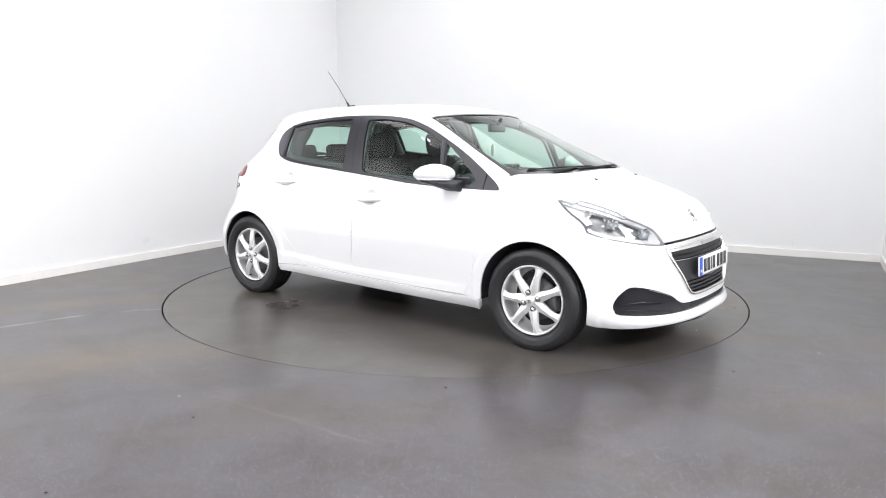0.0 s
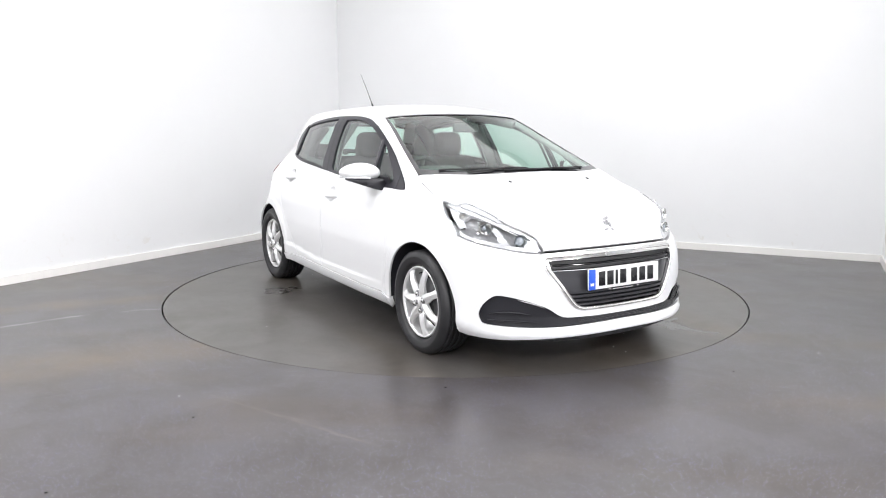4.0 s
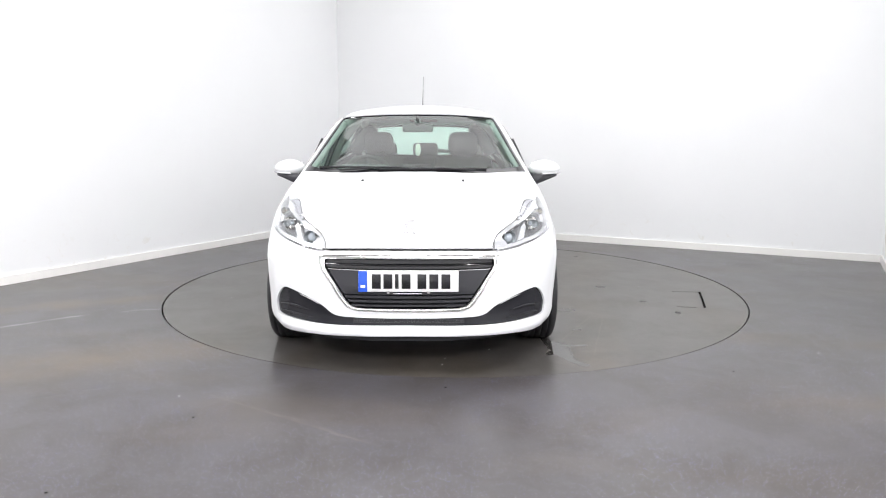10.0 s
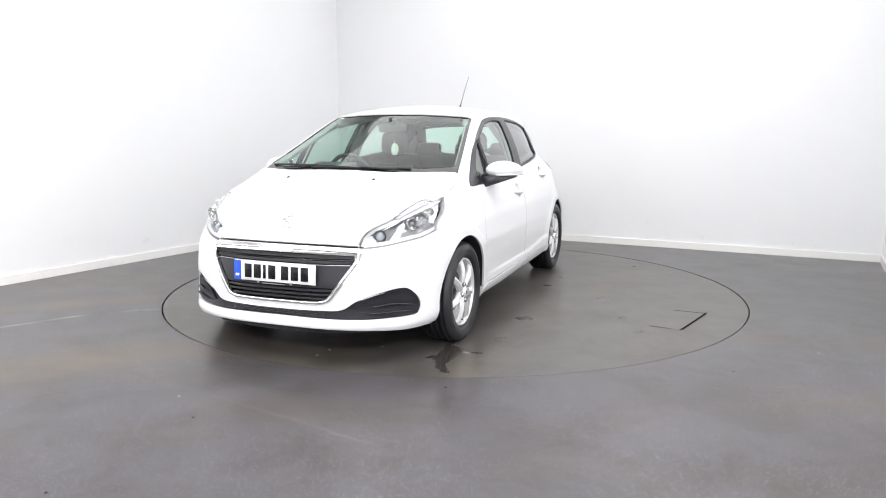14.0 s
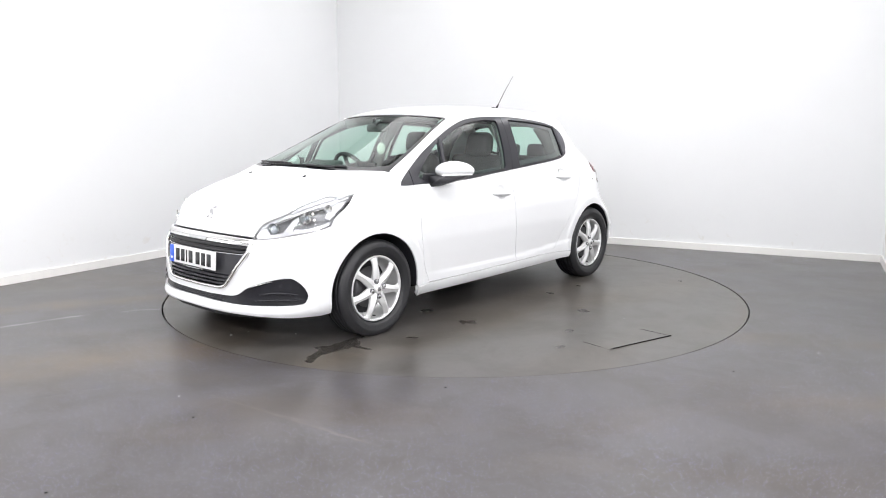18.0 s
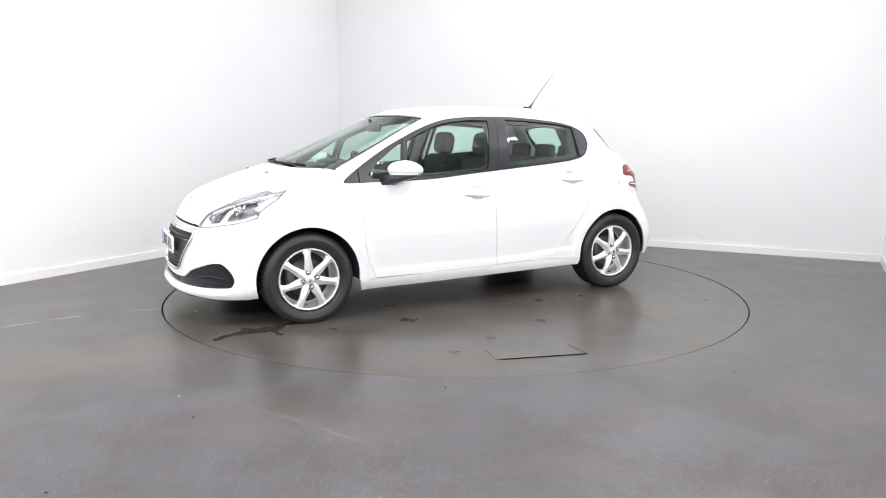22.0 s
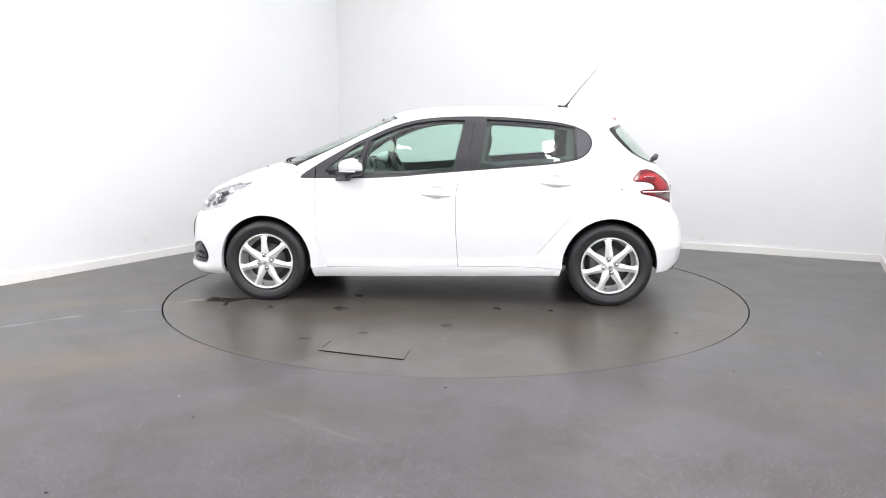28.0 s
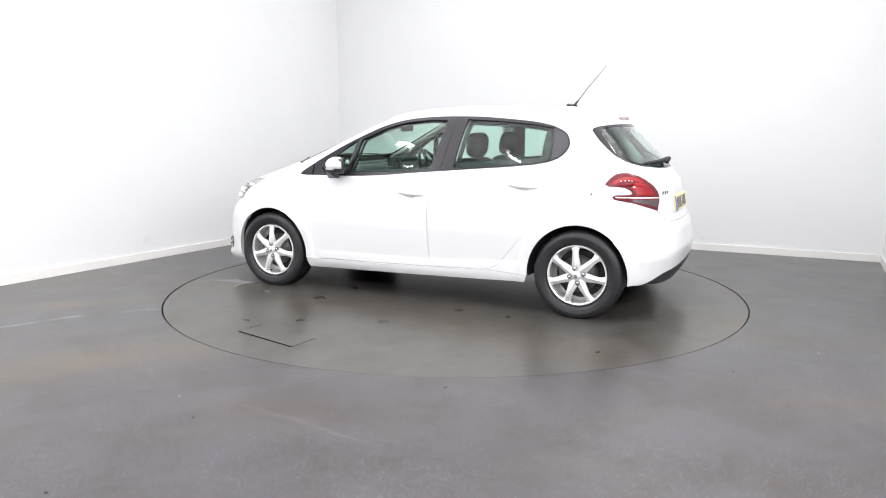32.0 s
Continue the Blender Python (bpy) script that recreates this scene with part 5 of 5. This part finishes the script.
# ---------------------------------------------------------------- wheels
def make_wheel():
    rim = lathe([(0.192, 0.004), (0.192, 0.018), (0.197, 0.028), (0.205, 0.030), (0.208, 0.022), (0.204, 0.008), (0.198, -0.10)], 72)
    stations = ((0.018, 0.024, 0.2, 0.034, 0.034), (0.050, 0.0290, 0.2, 0.039, 0.034), (0.072, 0.0295, 0.15, 0.043, 0.032), (0.100, 0.0262, 0.1, 0.045, 0.030), (0.130, 0.0222, 0.05, 0.044, 0.028), (0.155, 0.0212, 0.0, 0.040, 0.026), (0.172, 0.0232, 0.0, 0.035, 0.024), (0.185, 0.0300, 0.0, 0.031, 0.023), (0.199, 0.046, 0.0, 0.026, 0.022))
    bmesh.ops.recalc_face_normals(rim, faces=rim.faces)
    wheel = part("wheel", rim, ALLOY, car, "silver seven-spoke alloy wheel with a black tyre")
    part("rim_barrel", lathe([(0.150, -0.09), (0.188, -0.085), (0.190, -0.03), (0.1925, 0.0045)], 72), ALLOY, wheel)
    spoke = bmesh.new()
    rows = []
    for r, half, ridge, y, depth in stations:
        rows.append([spoke.verts.new((half * f, y + g, r)) for f, g in ((1, -depth), (1, -0.016), (0.88, -0.012), (ridge, 0.0), (-0.88, -0.012), (-1, -0.016), (-1, -depth))])
    for p, q in zip(rows, rows[1:]):
        for i in range(6):
            spoke.faces.new((p[i], p[i + 1], q[i + 1], q[i]))
    spoke.faces.new(rows[-1][::-1])
    bmesh.ops.recalc_face_normals(spoke, faces=spoke.faces)
    arm = part("spoke", spoke, ALLOY, wheel, smooth=False)
    for k in range(1, 7):
        twin = new("spoke", arm.data)
        twin.parent = wheel
        twin.matrix_basis = pose(0, 0, 0, 0, k * 360 / 7, 0)
    tread = [(0.206, -0.085), (0.225, -0.098), (0.262, -0.104), (0.285, -0.100), (0.298, -0.086)]
    prof = list(tread)
    for g in (-0.052, -0.016, 0.020, 0.056):
        prof += [(0.3055, g - 0.008), (0.3055, g - 0.003), (0.299, g - 0.0025), (0.299, g + 0.0025), (0.3055, g + 0.003)]
    prof += [(0.303, 0.074), (0.297, 0.086), (0.284, 0.098), (0.270, 0.1015), (0.262, 0.1045), (0.258, 0.1035), (0.235, 0.100), (0.222, 0.094), (0.212, 0.078), (0.205, 0.05)]
    tyre = lathe([(r, y - 0.055) for r, y in prof], 96)
    for v in tyre.verts:
        if v.co.z < -0.296:
            v.co.z = -0.296
    part("tyre", tyre, TYRE, wheel, "black rubber tyre")
    part("hub_plate", lathe([(0.064, 0.010), (0.062, 0.024), (0.055, 0.030), (0.030, 0.031), (0.001, 0.031)], 40), ALLOY, wheel)
    part("hub_cap", lathe([(0.0305, 0.024), (0.030, 0.042), (0.026, 0.047), (0.001, 0.049)], 32), ALLOY, wheel)
    part("cap_emblem", rbox((0.022, 0.004, 0.026), (0, 0.0485, 0), r=0.0015), STEEL, wheel)
    for k in range(4):
        a = radians(82.5 + 90 * k)
        # dark ring round each bolt stands for the shade in its recess
        socket = lathe([(0.0175, 0.030), (0.0170, 0.0395), (0.0150, 0.0395), (0.0145, 0.031)], 16)
        bmesh.ops.translate(socket, verts=socket.verts, vec=(0.050 * math.cos(a), 0, 0.050 * math.sin(a)))
        part("bolt_recess_shade", socket, ALLOY_DARK, wheel)
        bolt = lathe([(0.0120, 0.024), (0.0120, 0.042), (0.009, 0.046), (0.001, 0.046)], 12)
        bmesh.ops.translate(bolt, verts=bolt.verts, vec=(0.050 * math.cos(a), 0, 0.050 * math.sin(a)))
        part("wheel_bolt", bolt, STEEL, wheel, "steel wheel bolt")
    part("brake_disc", lathe([(0.128, -0.060), (0.128, -0.040), (0.075, -0.040), (0.070, -0.03), (0.001, -0.03)], 48), STEEL_DARK, wheel, "grey steel brake disc")
    part("brake_caliper", rbox((0.07, 0.06, 0.13), (0.105, -0.04, 0.02), r=0.02), STEEL_DARK, wheel)
    part("hub_back", lathe([(0.186, -0.088), (0.14, -0.086), (0.001, -0.085)], 32), BLACK, wheel)
    a = radians(-78)
    part("tyre_valve", tube([(0.17 * math.cos(a), 0.01, 0.17 * math.sin(a)), (0.168 * math.cos(a), 0.035, 0.168 * math.sin(a))], 0.004, 6), BLACK, wheel)
    return wheel


first = make_wheel()
first.matrix_basis = pose(1.266, 0.806, 0.293, 0, 3.5, 0)
copy_thing(first, pose(-1.266, 0.799, 0.296, 0, 5, 0))
copy_thing(first, pose(1.266, -0.806, 0.293, 0, 192, 180))
copy_thing(first, pose(-1.266, -0.799, 0.296, 0, -0.6, 180))

# ---------------------------------------------------------------- cabin
lay("headlining", skin([("top", [whole([(0.30, 0.0), (0.24, 0.50), (-0.3, 0.50), (-0.9, 0.48), (-1.16, 0.43), (-1.22, 0.0)])])], inset=0.045, lip=0, step=0.08), LINING, car, label="pale grey cloth headlining")
part("cabin_floor", box(bmesh.new(), (2.5, 1.36, 0.04), (-0.35, 0, 0.31)), CABIN, car, "dark cabin floor", smooth=False)


def make_seat(y):
    seat = part("front_seat", rbox((0.50, 0.50, 0.16), (0.0, y, 0.50), (0, -8, 0), 0.06), CLOTH, car, "dark grey cloth front seat")
    part("seat_back", rbox((0.15, 0.48, 0.62), (-0.265, y, 0.75), (0, -14, 0), 0.06), CLOTH, seat)
    for q in (0.215, -0.215):
        part("seat_bolster", rbox((0.18, 0.09, 0.48), (-0.22, y + q, 0.73), (0, -14, 0), 0.04), CLOTH, seat)
    part("head_rest", rbox((0.12, 0.240, 0.190), (-0.335, y, 1.150), (0, -8, 0), 0.059), CLOTH, seat)
    for q in (0.06, -0.06):
        part("rest_post", tube([(-0.325, y + q, 1.0), (-0.33, y + q, 1.09)], 0.006, 6), STEEL, seat)


make_seat(0.345), make_seat(-0.345)
bench = part("rear_seat", rbox((0.48, 1.24, 0.18), (-0.78, 0, 0.52), (0, -6, 0), 0.06), CLOTH, car, "dark grey cloth rear bench")
part("bench_back", rbox((0.14, 1.22, 0.56), (-1.06, 0, 0.76), (0, -18, 0), 0.05), CLOTH, bench)
for y in (0.36, 0.02, -0.36):
    part("head_rest", rbox((0.09, 0.23, 0.13), (-1.15, y, 1.075), (0, -10, 0), 0.035), CLOTH, bench)
part("parcel_shelf", rbox((0.44, 1.10, 0.03), (-1.37, 0, 0.985), (0, 0, 0), 0.012), CABIN, car, "black parcel shelf behind the rear seat")
dash = part("dashboard", rbox((0.50, 1.36, 0.26), (0.80, 0, 0.84), (0, 6, 0), 0.09), CABIN, car, "dark grey moulded dashboard")
part("dash_top", rbox((0.46, 1.30, 0.05), (0.98, 0, 0.955), (0, 4, 0), 0.02), CABIN, dash)
part("instrument_hood", rbox((0.16, 0.34, 0.07), (0.70, -0.36, 0.99), (0, 10, 0), 0.03), CABIN, dash)
part("dash_screen", rbox((0.02, 0.20, 0.12), (0.585, 0, 0.97), (0, 12, 0), 0.008), BLACK_GLOSS, dash)
part("dash_strip", rbox((0.02, 1.10, 0.03), (0.552, 0, 0.87), (0, 6, 0), 0.008), STEEL_DARK, dash)
for y in (0.60, -0.60, 0.13, -0.13):
    part("air_vent", rbox((0.02, 0.09, 0.07), (0.557, y, 0.92), (0, 6, 0), 0.02), STEEL_DARK, dash)
part("centre_console", rbox((0.80, 0.18, 0.28), (0.22, 0, 0.46), (0, 0, 0), 0.05), CABIN, dash)
c, ax = Vector((0.41, -0.36, 0.925)), Vector((-0.88, 0, 0.47)).normalized()
u = Vector((0, 1, 0))
w = ax.cross(u)
steering = part("steering_wheel", tube([c + (u * math.cos(a) + w * math.sin(a)) * 0.172 for a in np.linspace(0, 2 * math.pi, 33)[:-1]], 0.016, 10, True), CABIN_GLOSS, car, "black leather steering wheel")
part("steering_hub", rbox((0.05, 0.15, 0.12), tuple(c - ax * 0.02), (0, 28, 0), 0.025), CABIN_GLOSS, steering)
for a in (0.0, math.pi, -math.pi / 2):
    part("wheel_spoke", tube([c - ax * 0.01, c + (u * math.cos(a) + w * math.sin(a)) * 0.168], 0.016, 8), CABIN_GLOSS, steering)
part("steering_column", tube([c - ax * 0.22, c - ax * 0.03], 0.045, 12), CABIN, steering)
inside_mirror = part("inside_mirror", rbox((0.025, 0.215, 0.062), (0.46, 0.0, 1.278), (0, -8, 3), 0.015), CABIN, car, "black inside mirror on the windscreen")
part("mirror_stem", tube([(0.47, 0, 1.30), (0.50, 0, 1.345)], 0.012, 8), CABIN, inside_mirror)
part("sensor_cover", rbox((0.07, 0.05, 0.02), (0.47, 0, 1.322), (0, 22, 0), 0.01), CABIN, inside_mirror)
card = lathe([(0.001, 0.002), (0.034, 0.002), (0.036, 0.0), (0.034, -0.002), (0.001, -0.002)], 28)
bmesh.ops.transform(card, matrix=pose(0.43, 0.002, 1.122, 0, 0, 145) @ Matrix.Diagonal((0.9, 1, 1.25, 1)), verts=card.verts)
freshener = part("air_freshener", card, FRESH, car, "pale oval air freshener hanging from the mirror")
part("freshener_cord", tube([(0.45, 0.0, 1.25), (0.43, 0.002, 1.165)], 0.0015, 5), FRESH, freshener)
for s in (1, -1):
    for name, pts, r, mat in (("belt", [(-0.20, 1.30), (-0.215, 1.10), (-0.17, 0.85)], 0.016, LINING), ("pillar_lining", [(-0.27, 1.36), (-0.24, 1.15), (-0.21, 0.95)], 0.040, LINING), ("pillar_lining", [(-1.0, 1.29), (-1.0, 1.16), (-0.985, 1.04)], 0.055, CABIN), ("roof_lining", [(0.32, 1.305), (0.0, 1.362), (-0.5, 1.365), (-1.0, 1.31)], 0.034, LINING)):
        q, _ = meet(*rays("left", np.array(pts)), 0.095 if mat is CABIN else 0.045)
        part(name, tube([(v[0], s * v[1], v[2]) for v in q], r, 8), mat, car)
for s in (1, -1):
    part("pillar_lining", tube([(-1.16, s * 0.46, 1.29), (-1.29, s * 0.50, 1.13), (-1.40, s * 0.51, 1.00)], 0.050, 8), LINING, car)
    q, _ = meet(*rays("top", np.array([(0.345, 0.533), (0.60, 0.597), (0.80, 0.640), (0.98, 0.676)])), 0.035)
    part("pillar_lining", tube([(v[0], s * v[1], v[2]) for v in q], 0.022, 8), LINING, car)


# ---------------------------------------------------------------- what moves
TURN = [(0.0, -36.536), (2.0, -47.003), (4.0, -57.494), (6.0, -67.996), (8.0, -78.502), (10.0, -89.005), (12.0, -99.499), (14.0, -109.981), (16.0, -120.452), (18.0, -130.911), (20.0, -141.363), (22.0, -151.812), (24.0, -162.266), (26.0, -172.733), (28.0, -183.226), (30.0, -193.756), (32.0, -204.339)]
CAR_AT = Matrix.Translation((0.1100, -0.2740, 0))


def motions():
    turns = [(t, pose(0, 0, 0, 0, 0, a)) for t, a in TURN]
    walk(disc, turns)
    walk(car, [(t, m @ CAR_AT) for t, m in turns])
    for flake, spot in FLAKES:
        walk(flake, [(t, m @ spot) for t, m in turns])


motions()
